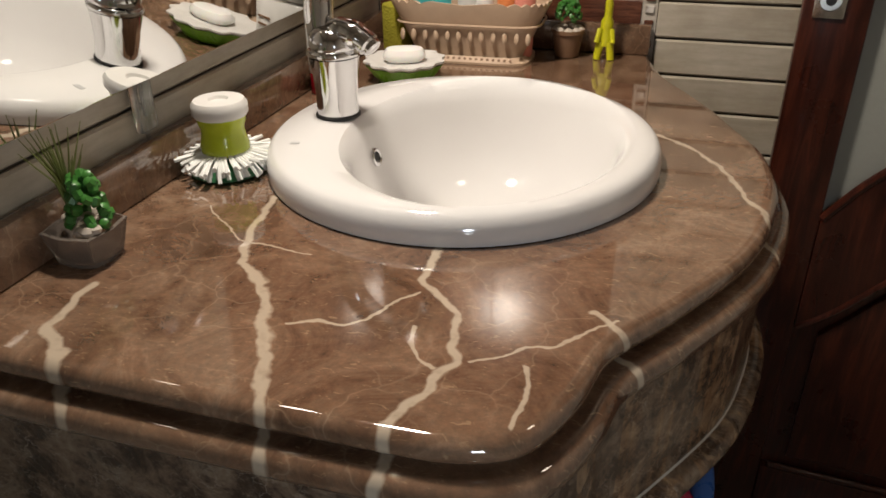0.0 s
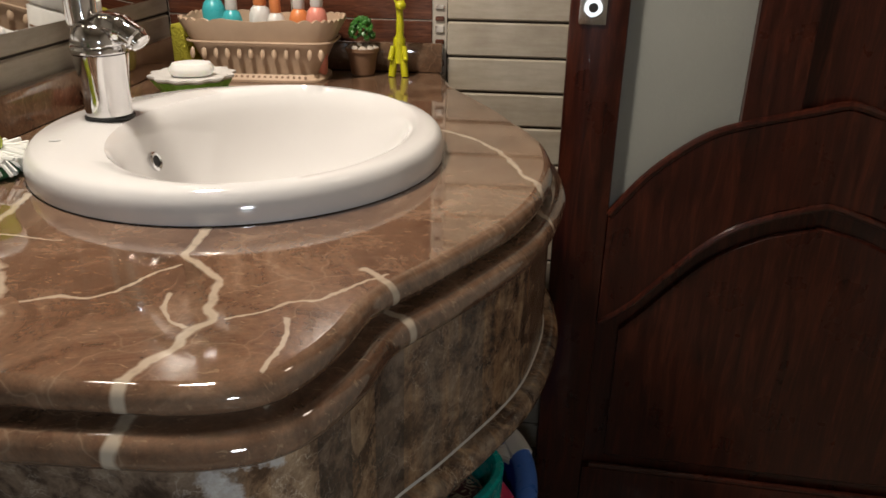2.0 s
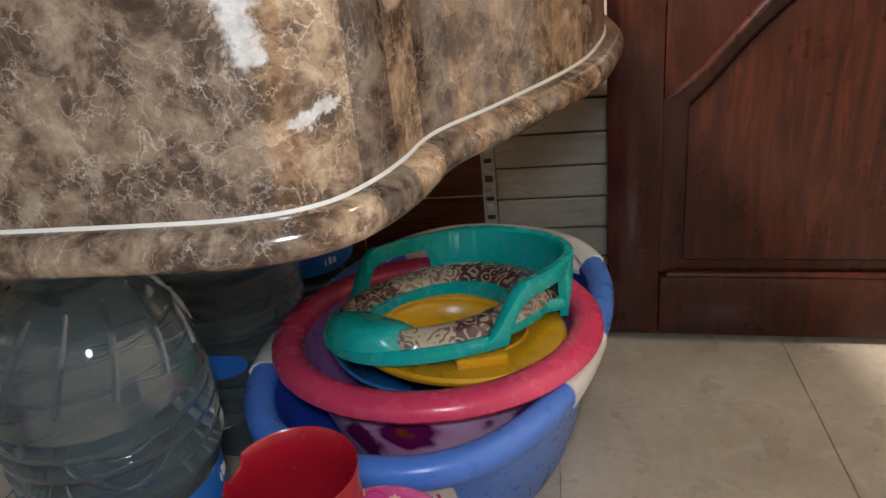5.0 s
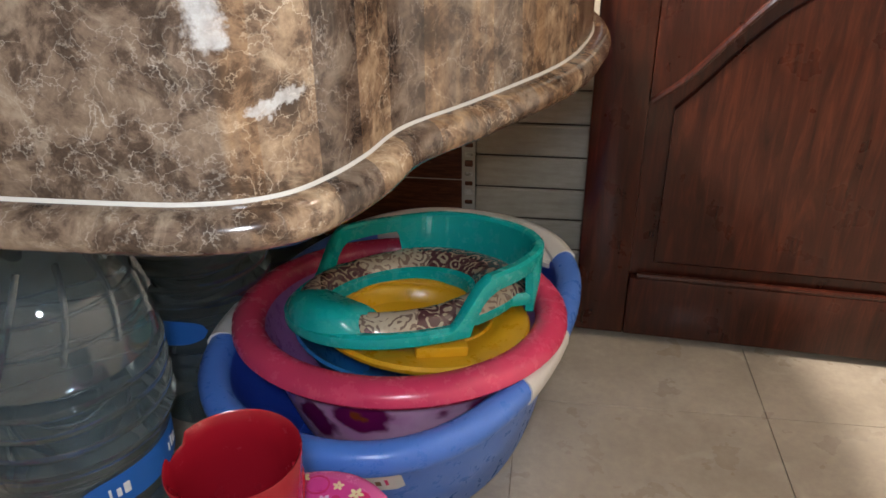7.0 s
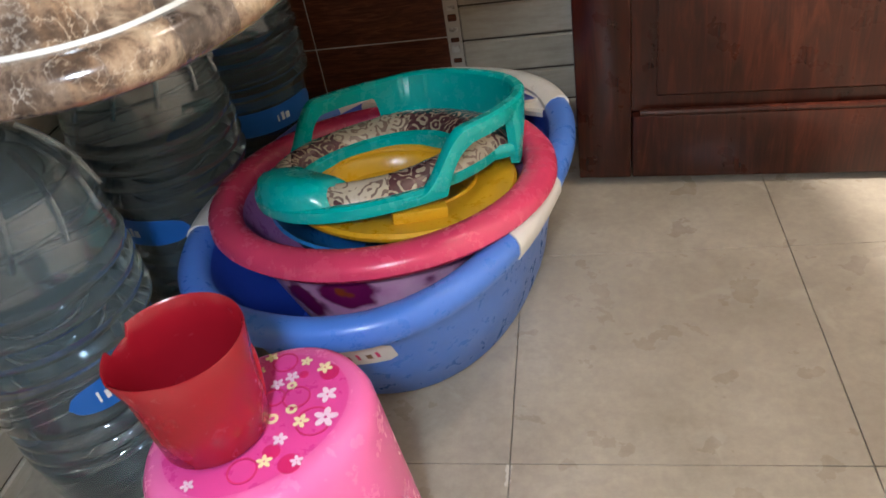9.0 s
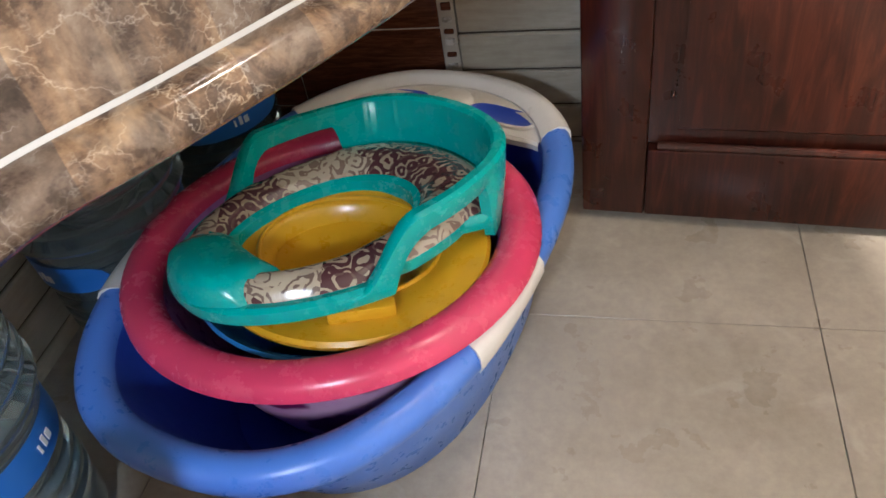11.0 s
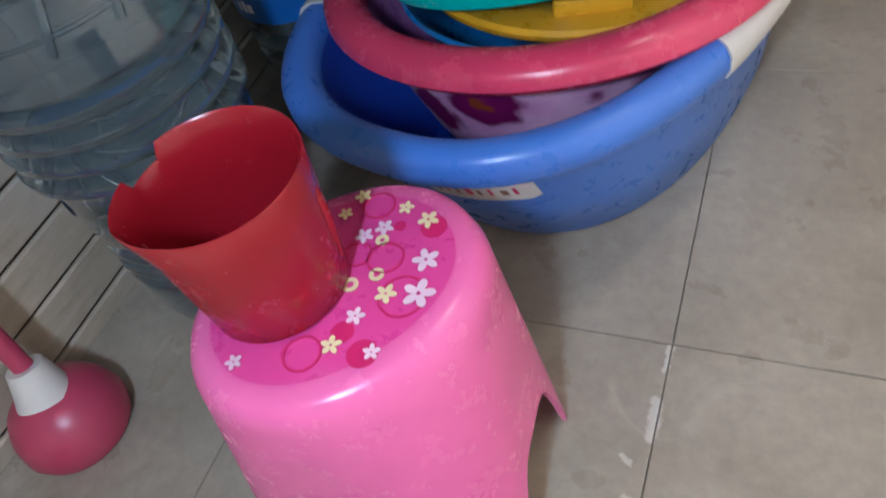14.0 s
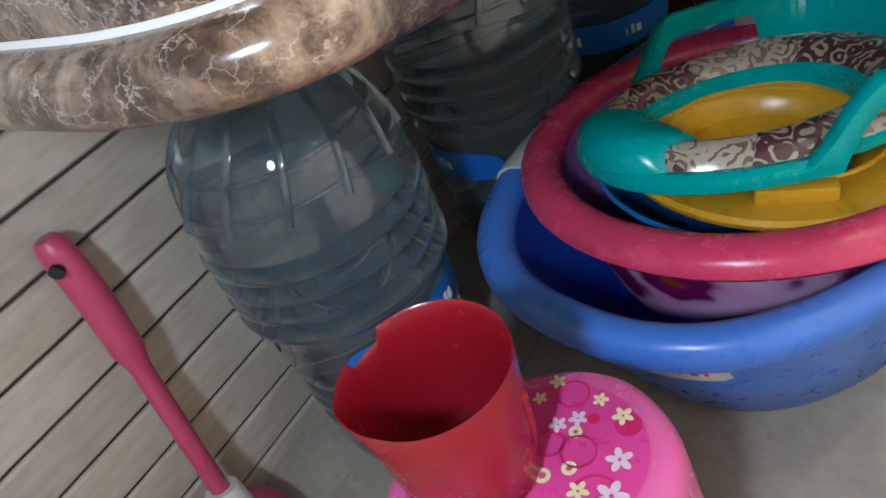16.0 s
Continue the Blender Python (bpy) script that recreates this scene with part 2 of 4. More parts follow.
def floor_tile():
    m = mat("beige_floor_tile", (0.4, 0.35, 0.28), 0.28)
    n = Nodes(m)
    p = n.pos()
    info = n.add("ShaderNodeObjectInfo")
    c = n.ramp(n.noise(p, 5.0, 7.0, 0.62).outputs["Fac"], [(0.3, (0.29, 0.255, 0.205)), (0.55, (0.385, 0.345, 0.285)), (0.75, (0.45, 0.41, 0.345))])
    fine = n.noise(p, 70.0, 5.0, 0.7).outputs["Fac"]
    c = n.mix(0.22, c, n.ramp(fine, [(0.35, (0.2, 0.18, 0.15)), (0.65, (0.55, 0.51, 0.44))]), "OVERLAY")
    smear = n.ramp(n.noise(p, 11.0, 3.0, 0.5, 1.5).outputs["Fac"], [(0.60, (0, 0, 0)), (0.72, (1, 1, 1))])
    c = n.mix(n.math("MULTIPLY", smear, 0.22), c, (0.56, 0.52, 0.46))
    spot = n.ramp(n.noise(p, 34.0, 2.0).outputs["Fac"], [(0.73, (0, 0, 0)), (0.77, (1, 1, 1))])
    c = n.mix(n.math("MULTIPLY", spot, 0.35), c, (0.16, 0.13, 0.10))
    # white grout left along one joint
    jag = n.vec("SCALE", n.vec("SUBTRACT", n.noise(p, 70.0, 4.0, 0.7).outputs["Color"], (0.5, 0.5, 0.5)).outputs[0], scale=0.016).outputs[0]
    spot2 = n.vec("MULTIPLY", n.vec("ADD", p, jag).outputs[0], (1, 1, 0)).outputs[0]
    left = vein_mask(n, spot2, [(0.0050, ((0.630, 0.612), (0.632, 0.576))), (0.0030, ((0.634, 0.668), (0.632, 0.643))), (0.0060, ((0.622, 0.514), (0.615, 0.460))), (0.0026, ((0.612, 0.553), (0.618, 0.548)))])
    c = n.mix(n.math("MULTIPLY", left, 0.8), c, (0.62, 0.59, 0.54))
    n.colour(c)
    n.rough(n.math("MULTIPLY_ADD", n.noise(p, 14.0, 5.0).outputs["Fac"], 0.35, 0.14))
    n.bump(fine, 0.05, 0.001)
    return m


def door_wood():
    m = mat("dark_red_varnished_wood", (0.05, 0.015, 0.01), 0.25, Specular_IOR_Level=0.25, Coat_Weight=0.30, Coat_Roughness=0.08)
    n = Nodes(m)
    p = n.pos()
    stretch = n.vec("MULTIPLY", p, (9.0, 9.0, 0.9)).outputs[0]
    g = n.noise(stretch, 7.0, 8.0, 0.68, 1.0).outputs["Fac"]
    c = n.ramp(g, [(0.3, (0.014, 0.0032, 0.002)), (0.5, (0.036, 0.0075, 0.004)), (0.72, (0.080, 0.018, 0.008))])
    n.colour(c)
    n.rough(n.math("MULTIPLY_ADD", n.noise(p, 12.0, 5.0).outputs["Fac"], 0.3, 0.16))
    n.bump(g, 0.12, 0.001)
    return m


def plastic(name, colour, rough=0.28, scuff=0.10):
    m = mat(name, colour, rough, Specular_IOR_Level=0.5)
    n = Nodes(m)
    p = n.obj()
    g = n.noise(p, 9.0, 6.0, 0.65).outputs["Fac"]
    dark = tuple(v * (1 - scuff * 2.2) for v in colour)
    light = tuple(min(1, v * (1 + scuff)) for v in colour)
    n.colour(n.ramp(g, [(0.2, dark), (0.55, colour), (0.8, light)]))
    n.rough(n.math("MULTIPLY_ADD", n.noise(p, 40.0, 5.0, 0.7).outputs["Fac"], 0.30, max(0.02, rough - 0.15)))
    n.bump(n.noise(p, 160.0, 3.0).outputs["Fac"], 0.02, 0.0004)
    return m


def floral(name, ground, petal, centre, scale):
    m = mat(name, ground, 0.3)
    n = Nodes(m)
    p = n.obj()
    warp = n.vec("ADD", p, n.vec("SCALE", n.noise(p, 22.0, 3.0).outputs["Color"], scale=0.05).outputs[0]).outputs[0]
    v = n.add("ShaderNodeTexVoronoi", in_Scale=scale)
    n.link(warp, v.inputs["Vector"])
    d = v.outputs["Distance"]
    c = n.ramp(d, [(0.0, centre), (0.10, centre), (0.16, petal), (0.40, tuple(x * 0.8 for x in petal)), (0.52, ground), (0.8, tuple(min(1, x * 1.15) for x in ground))])
    wash = n.ramp(n.noise(p, 14.0, 4.0).outputs["Fac"], [(0.4, (0.9, 0.6, 0.85)), (0.6, (1, 1, 1))])
    n.colour(n.mix(0.8, c, wash, "MULTIPLY"))
    return m


def paisley():
    m = mat("printed_vinyl_cushion", (0.5, 0.4, 0.3), 0.16, Specular_IOR_Level=0.7)
    n = Nodes(m)
    p = n.obj()
    big = n.add("ShaderNodeTexVoronoi", in_Scale=11.0)
    n.link(p, big.inputs["Vector"])
    w = n.math("SINE", n.math("MULTIPLY", big.outputs["Distance"], 26.0))
    small = n.add("ShaderNodeTexVoronoi", in_Scale=46.0)
    n.link(n.vec("ADD", p, n.vec("SCALE", n.noise(p, 40.0, 2.0).outputs["Color"], scale=0.02).outputs[0]).outputs[0], small.inputs["Vector"])
    w2 = n.math("SINE", n.math("MULTIPLY", small.outputs["Distance"], 19.0))
    tone = n.ramp(big.outputs["Color"], [(0.25, (0.06, 0.022, 0.025)), (0.42, (0.10, 0.045, 0.04)), (0.5, (0.40, 0.33, 0.22)), (0.75, (0.46, 0.40, 0.29))])
    lines = n.ramp(w2, [(0.25, (0, 0, 0)), (0.4, (1, 1, 1))])
    rings = n.ramp(w, [(0.72, (0, 0, 0)), (0.82, (1, 1, 1))])
    other = n.ramp(big.outputs["Color"], [(0.42, (0.42, 0.36, 0.27)), (0.5, (0.075, 0.03, 0.035))])
    c = n.mix(n.math("MULTIPLY", lines, 0.75), other, tone)
    c = n.mix(n.math("MULTIPLY", rings, 0.85), c, other)
    n.colour(c)
    n.bump(n.noise(p, 30.0, 4.0).outputs["Fac"], 0.35, 0.004)
    return m


M_TOP, M_APRON, M_CREAM, M_BROWN, M_FLOOR, M_DOOR = marble_top(), marble_apron(), tile_cream(), tile_brown(), floor_tile(), door_wood()
M_JOINT = mat("grey_beige_joint", (0.20, 0.172, 0.138), 0.9)
M_GROUT = mat("dark_grout", (0.085, 0.065, 0.048), 0.9)
M_GROUT_LIGHT = mat("light_grout", (0.46, 0.42, 0.36), 0.85)
M_PLASTER = mat("warm_white_plaster", (0.62, 0.58, 0.51), 0.8)
M_LINE = mat("cream_grout_line", (0.46, 0.43, 0.38), 0.7)
M_CHALK = mat("white_grout_smear", (0.50, 0.47, 0.43), 0.7)
n_ = Nodes(M_CHALK)
n_.colour(n_.ramp(n_.noise(n_.pos(), 55.0, 6.0, 0.7).outputs["Fac"], [(0.35, (0.20, 0.17, 0.145)), (0.52, (0.50, 0.47, 0.43)), (0.7, (0.68, 0.66, 0.62))]))
M_CERAMIC = mat("white_glazed_ceramic", (0.70, 0.69, 0.68), 0.06, Specular_IOR_Level=0.6, Coat_Weight=0.3, Coat_Roughness=0.03)
M_CHROME = mat("chrome", (0.72, 0.72, 0.73), 0.07, 1.0)
M_MIRROR = mat("mirror_silvering", (0.80, 0.81, 0.80), 0.02, 1.0)
M_BLACK = mat("black_hole", (0.01, 0.01, 0.01), 0.6)
M_BLUE = plastic("blue_plastic", (0.070, 0.19, 0.62), 0.30, 0.05)
# darker copy of the bath's blue, with the shade of hollows in its colour
M_BLUE_SHADED = plastic("shaded_blue_plastic", (0.028, 0.075, 0.48), 0.34)
M_WHITE_P = plastic("white_plastic", (0.66, 0.645, 0.615), 0.32, 0.06)
M_PINKRED = plastic("raspberry_plastic", (0.62, 0.05, 0.125), 0.26)
M_LILAC = plastic("lilac_plastic", (0.42, 0.16, 0.42), 0.3)
M_TEAL = plastic("turquoise_plastic", (0.0, 0.36, 0.34), 0.26, 0.06)
M_YELLOW = plastic("mustard_plastic", (0.62, 0.33, 0.012), 0.3)
M_SKYBLUE = plastic("mid_blue_plastic", (0.02, 0.16, 0.42), 0.3)
M_PINK = plastic("bubblegum_plastic", (0.75, 0.14, 0.37), 0.25, 0.05)
M_HOT = plastic("hot_pink_film", (0.66, 0.06, 0.28), 0.3, 0.06)
M_HOT2 = plastic("deep_pink_print", (0.60, 0.02, 0.14), 0.35)
M_PALE = mat("pale_flower_print", (0.74, 0.55, 0.66), 0.4)
M_LEMON = mat("lemon_flower_print", (0.76, 0.66, 0.38), 0.4)
M_RED = plastic("red_plastic", (0.29, 0.007, 0.016), 0.24, 0.05)
M_PLUNGER = plastic("dusty_pink_plastic", (0.46, 0.055, 0.12), 0.35)
M_FLORAL = floral("orchid_print_plastic", (0.76, 0.42, 0.60), (0.24, 0.012, 0.12), (0.34, 0.08, 0.01), 13.0)
M_CUSHION = paisley()
M_LABEL = mat("blue_label_film", (0.02, 0.14, 0.50), 0.35)
M_PRINT = mat("white_label_print", (0.78, 0.80, 0.82), 0.4)
M_LIME = plastic("lime_translucent_plastic", (0.42, 0.50, 0.02), 0.2, 0.2)
M_BRISTLE = mat("white_bristle", (0.78, 0.79, 0.76), 0.5)
M_GREENB = mat("green_bristle_base", (0.03, 0.17, 0.06), 0.6)
M_LEAF = mat("succulent_green", (0.04, 0.16, 0.025), 0.4)
M_GRASS = mat("artificial_grass_blade", (0.16, 0.19, 0.05), 0.5)
M_STONE = mat("pale_pebble", (0.50, 0.44, 0.37), 0.7)
M_CREAM_P = plastic("cream_basket_plastic", (0.50, 0.36, 0.25), 0.42, 0.08)
M_SPONGE = mat("olive_sponge", (0.33, 0.30, 0.02), 0.9)
M_SOAP = mat("white_soap", (0.80, 0.79, 0.76), 0.35, Subsurface_Weight=0.1)
M_LIMEG = plastic("bright_green_plastic", (0.16, 0.42, 0.03), 0.3)
M_GIRAFFE = plastic("lime_yellow_figurine", (0.52, 0.50, 0.01), 0.35)
M_POT = mat("brown_clay_pot", (0.20, 0.11, 0.06), 0.6)
M_TEALB = plastic("teal_bottle_plastic", (0.05, 0.42, 0.46), 0.3)
M_ORANGE = plastic("orange_cap_plastic", (0.70, 0.24, 0.08), 0.35)
M_SALMON = plastic("salmon_cap_plastic", (0.68, 0.25, 0.19), 0.35)
M_FROST = mat("frosted_glass", (0.30, 0.31, 0.28), 0.45, Specular_IOR_Level=0.4)
M_BRASS = mat("brushed_steel", (0.62, 0.61, 0.58), 0.25, 1.0)
M_CLEAR = mat("clear_plastic", (0.86, 0.88, 0.86), 0.08, Transmission_Weight=0.85, IOR=1.40)
M_WATER = mat("bluish_bottle_plastic", (0.34, 0.46, 0.53), 0.03, Transmission_Weight=0.88, IOR=1.32, Specular_IOR_Level=1.0, Coat_Weight=1.0, Coat_Roughness=0.05)
n_ = Nodes(M_SPONGE)
n_.bump(n_.noise(n_.pos(), 220.0, 3.0).outputs["Fac"], 0.9, 0.004)
n_ = Nodes(M_CERAMIC)
n_.rough(n_.math("MULTIPLY_ADD", n_.noise(n_.pos(), 25.0, 4.0).outputs["Fac"], 0.08, 0.02))
n_ = Nodes(M_FROST)
n_.bump(n_.noise(n_.pos(), 120.0, 2.0).outputs["Fac"], 0.3, 0.002)
n_ = Nodes(M_PLASTER)
n_.bump(n_.noise(n_.pos(), 60.0, 5.0).outputs["Fac"], 0.2, 0.002)
n_ = Nodes(M_CHROME)
n_.rough(n_.math("MULTIPLY_ADD", n_.noise(n_.pos(), 30.0, 5.0).outputs["Fac"], 0.16, 0.0))


# ---- mesh helpers ----
def part(name, bm, material, parent=None, label="", smooth=True, at=None):
    """Links a bmesh as one mesh object, under a thing or under a part."""
    me = bpy.data.meshes.new(name)
    bmesh.ops.recalc_face_normals(bm, faces=bm.faces)
    for f in bm.faces:
        f.smooth = smooth
    bm.to_mesh(me)
    bm.free()
    me.materials.append(material)
    if smooth:
        me.set_sharp_from_angle(angle=radians(42))
    ob = new(name, me)
    if at is not None:
        ob.matrix_basis = at
    if parent is not None:
        ob.parent = parent
    if label:
        ob["label"] = label
    return ob


def thing(name, m, label, category, group=""):
    ob = new(name)
    ob.empty_display_size = 0.02
    ob.matrix_basis = m
    return tagged(ob, label, category, group)


def setting(ob, label, category):
    return tagged(ob, label, category, kind="structure")


def loft(rings, closed=True, cap0=False, cap1=False, bm=None):
    """Skins rings of equal length."""
    bm = bm or bmesh.new()
    rows = [[bm.verts.new(v) for v in r] for r in rings]
    for a, b in zip(rows, rows[1:]):
        k = len(a)
        for i in range(k if closed else k - 1):
            j = (i + 1) % k
            bm.faces.new((a[i], a[j], b[j], b[i]))
    if cap0:
        bm.faces.new(rows[0])
    if cap1:
        bm.faces.new(rows[-1])
    return bm


def oval(cx, cy, z, rx, ry, segs=64, power=2.0, turn=0.0):
    out = []
    for i in range(segs):
        a = 2 * math.pi * i / segs
        c, s = math.cos(a), math.sin(a)
        e = 2.0 / power
        x, y = rx * math.copysign(abs(c) ** e, c), ry * math.copysign(abs(s) ** e, s)
        out.append(Vector((cx + x * math.cos(turn) - y * math.sin(turn), cy + x * math.sin(turn) + y * math.cos(turn), z)))
    return out


def lathe(profile, segs=40, cap0=True, cap1=True, bm=None):
    return loft([oval(0, 0, z, r, r, segs) for r, z in profile], True, cap0, cap1, bm)


def tube(points, radius, segs=14, caps=True, bm=None):
    """A round bar along points; radius: one number or one for each point."""
    pts = [Vector(p) for p in points]
    rad = radius if isinstance(radius, (list, tuple)) else [radius] * len(pts)
    rings, side = [], None
    for i, p in enumerate(pts):
        d = (pts[min(i + 1, len(pts) - 1)] - pts[max(i - 1, 0)]).normalized()
        if side is None:
            side = d.orthogonal().normalized()
        side = (side - d * side.dot(d)).normalized()
        up = d.cross(side)
        rings.append([p + (side * math.cos(2 * math.pi * k / segs) + up * math.sin(2 * math.pi * k / segs)) * rad[i] for k in range(segs)])
    return loft(rings, True, caps, caps, bm)


def curve(points, steps=8, closed=False):
    """A smooth line through points (Catmull-Rom)."""
    pts = [Vector(p) for p in points]
    k, out = len(pts), []
    for i in range(k if closed else k - 1):
        a, b, c, d = (pts[(i + j) % k] if closed else pts[min(max(i + j, 0), k - 1)] for j in (-1, 0, 1, 2))
        for s in range(steps):
            t = s / steps
            out.append(0.5 * (2 * b + (c - a) * t + (2 * a - 5 * b + 4 * c - d) * t * t + (3 * b - a - 3 * c + d) * t ** 3))
    if not closed:
        out.append(pts[-1])
    return out


def box(x0, x1, y0, y1, z0, z1, bevel=0.0, segs=2, bm=None):
    own = bmesh.new()
    bmesh.ops.create_cube(own, size=1.0, matrix=Matrix.Translation(((x0 + x1) / 2, (y0 + y1) / 2, (z0 + z1) / 2)) @ Matrix.Diagonal((x1 - x0, y1 - y0, z1 - z0, 1)))
    if bevel:
        bmesh.ops.bevel(own, geom=own.edges[:], offset=bevel, segments=segs, profile=0.5, affect="EDGES")
    return own


def dome(r, z, squash=1.0, segs=16):
    bm = bmesh.new()
    bmesh.ops.create_uvsphere(bm, u_segments=segs, v_segments=segs // 2, radius=r, matrix=Matrix.Translation((0, 0, z)) @ Matrix.Diagonal((1, 1, squash, 1)))
    return bm


def join(bms):
    out = bmesh.new()
    for b in bms:
        me = bpy.data.meshes.new("joined")
        b.to_mesh(me)
        b.free()
        out.from_mesh(me)
        bpy.data.meshes.remove(me)
    return out


def moved(bm, m):
    bmesh.ops.transform(bm, matrix=m, verts=bm.verts)
    return bm


# ---- room shell ----
WALL_Y, ROOM_X, ROOM_Y, ROOM_Z = 1.477, 1.62, -1.5, 2.45
setting(part("floor", box(-0.1, ROOM_X + 0.1, ROOM_Y - 0.1, WALL_Y + 0.1, -0.12, -0.006), M_JOINT), "beige ceramic tiled bathroom floor with dark joints", "floor")
FLOOR = bpy.data.objects["floor"]
setting(part("wall_west", box(-0.12, -0.008, ROOM_Y, WALL_Y + 0.1, -0.1, ROOM_Z), M_GROUT), "wall of cream plank tiles with dark grooves", "wall")
WEST = bpy.data.objects["wall_west"]
setting(part("wall_north", box(-0.008, ROOM_X, WALL_Y + 0.008, WALL_Y + 0.12, -0.1, ROOM_Z), M_GROUT), "end wall of cream plank tiles and brown tiles", "wall")
NORTH = bpy.data.objects["wall_north"]
setting(part("wall_east", box(ROOM_X, ROOM_X + 0.1, ROOM_Y, WALL_Y + 0.12, -0.1, ROOM_Z), M_PLASTER), "plain warm white plastered wall", "wall")
setting(part("wall_south", box(-0.12, ROOM_X + 0.1, ROOM_Y - 0.1, ROOM_Y, -0.1, ROOM_Z), M_PLASTER), "plain warm white plastered wall", "wall")
setting(part("ceiling", box(-0.12, ROOM_X + 0.1, ROOM_Y - 0.1, WALL_Y + 0.12, ROOM_Z, ROOM_Z + 0.1), M_PLASTER), "plain warm white ceiling", "ceiling")

lamp = thing("ceiling_lamp", pose(ROOM_LAMP[0], ROOM_LAMP[1], ROOM_Z), "small round ceiling lamp with a steel ring", "lamp")
part("ring", lathe([(0.104, -0.05), (0.116, -0.05), (0.122, -0.03), (0.122, 0.0), (0.104, 0.0), (0.104, -0.05)], 32, False, False), M_BRASS, lamp)
bar = thing("mirror_lamp", pose(0.002, MIRROR_LAMP[1], MIRROR_LAMP[2] + 0.04), "steel lamp on an arm over the mirror", "lamp")
part("arm", tube([(0, 0, 0.04), (0.06, 0, 0.05), (0.128, 0, 0.02)], 0.008, 12), M_BRASS, bar)
part("shade", moved(lathe([(0.03, 0.05), (0.06, 0.04), (0.092, 0.0), (0.089, 0.0), (0.058, 0.036), (0.03, 0.046)], 32, True, True), pose(0.128, 0, -0.01)), M_BRASS, bar)


# ---- vanity counter ----
EDGE = curve([(-0.002, 0.417, 0), (0.20, 0.417, 0), (0.40, 0.419, 0), (0.466, 0.424, 0), (0.504, 0.441, 0), (0.524, 0.470, 0), (0.538, 0.508, 0), (0.553, 0.567, 0), (0.598, 0.637, 0), (0.659, 0.746, 0), (0.686, 0.835, 0),
              (0.698, 0.928, 0), (0.687, 1.032, 0), (0.655, 1.120, 0), (0.612, 1.223, 0), (0.550, 1.343, 0), (0.522, 1.44, 0), (0.516, 1.475, 0)], 8)


def outward(i):
    d = EDGE[min(i + 1, len(EDGE) - 1)] - EDGE[max(i - 1, 0)]
    return Vector((d.y, -d.x, 0)).normalized()


SIDE = [outward(i) for i in range(len(EDGE))]


def sweep(profile):
    """Carries a profile of (outward, height) along the counter's edge."""
    return loft([[p + s * o + Vector((0, 0, z)) for o, z in profile] for p, s in zip(EDGE, SIDE)], False)


def arc(cx, cz, r, a0, a1, k=7):
    return [(cx + r * math.cos(radians(a0 + (a1 - a0) * i / k)), cz + r * math.sin(radians(a0 + (a1 - a0) * i / k))) for i in range(k + 1)]


counter = thing("vanity_counter", pose(0, 0, 0), "polished brown marble vanity top with cream veins and a bowed front", "counter")
BASIN, BASIN_R = (0.328, 0.922), (0.240, 0.246)
bm = bmesh.new()
INSET = -0.011
outer = [p + s * INSET + Vector((0, 0, 0.85)) for p, s in zip(EDGE, SIDE)] + [Vector((0.001, 1.475, 0.85))]
outer[0].x = 0.001
loops = [[bm.verts.new(v) for v in outer], [bm.verts.new(v) for v in oval(*BASIN, 0.85, BASIN_R[0] - 0.03, BASIN_R[1] - 0.03, 48)]]
edges = [bm.edges.new((l[i], l[(i + 1) % len(l)])) for l in loops for i in range(len(l))]
bmesh.ops.triangle_fill(bm, edges=edges, use_beauty=True)
part("top_face", bm, M_TOP, counter, smooth=False)
upper = [(INSET, 0.85)] + arc(-0.010, 0.838, 0.012, 90, -40, 8) + [(-0.006, 0.828), (-0.012, 0.8255), (-0.013, 0.8235)]
part("upper_bullnose", sweep(upper), M_TOP, counter)
lower = [(-0.014, 0.8225), (0.004, 0.8225)] + arc(0.006, 0.8095, 0.0135, 85, -80, 10) + [(0.004, 0.7945), (-0.002, 0.793)]
part("lower_bullnose", sweep(lower), M_TOP, counter)
part("apron", sweep([(0.003, 0.7935), (0.003, 0.636)]), M_APRON, counter, "dark marble apron with a web of pale veins")
part("grout_line", sweep([(0.0033, 0.6412), (0.0044, 0.6404), (0.0048, 0.6386)]), M_LINE, counter, "thin white grout line")
band = [(0.003, 0.639), (0.010, 0.6385)] + arc(0.011, 0.6255, 0.0130, 75, -70, 8) + [(0.008, 0.611), (-0.030, 0.610), (-0.030, 0.655)]
part("bottom_band", sweep(band), M_APRON, counter, "rounded dark marble band along the bottom")
# the underside board and the hidden support behind the apron
bm = bmesh.new()
vs = [bm.verts.new(p + s * -0.032 + Vector((0, 0, 0.640))) for p, s in zip(EDGE, SIDE)] + [bm.verts.new((0.001, 1.475, 0.640))]
bm.faces.new(vs)
part("underside", bm, M_GROUT, counter, smooth=False)

for nm, b in (("backsplash_west", box(0.001, 0.020, 0.425, 1.457, 0.8505, 0.906, 0.003)), ("backsplash_north", box(0.001, 0.516, 1.458, 1.4755, 0.8505, 0.903, 0.003))):
    setting(part(nm, b, M_TOP), "low brown marble backsplash strip along the wall", "backsplash")

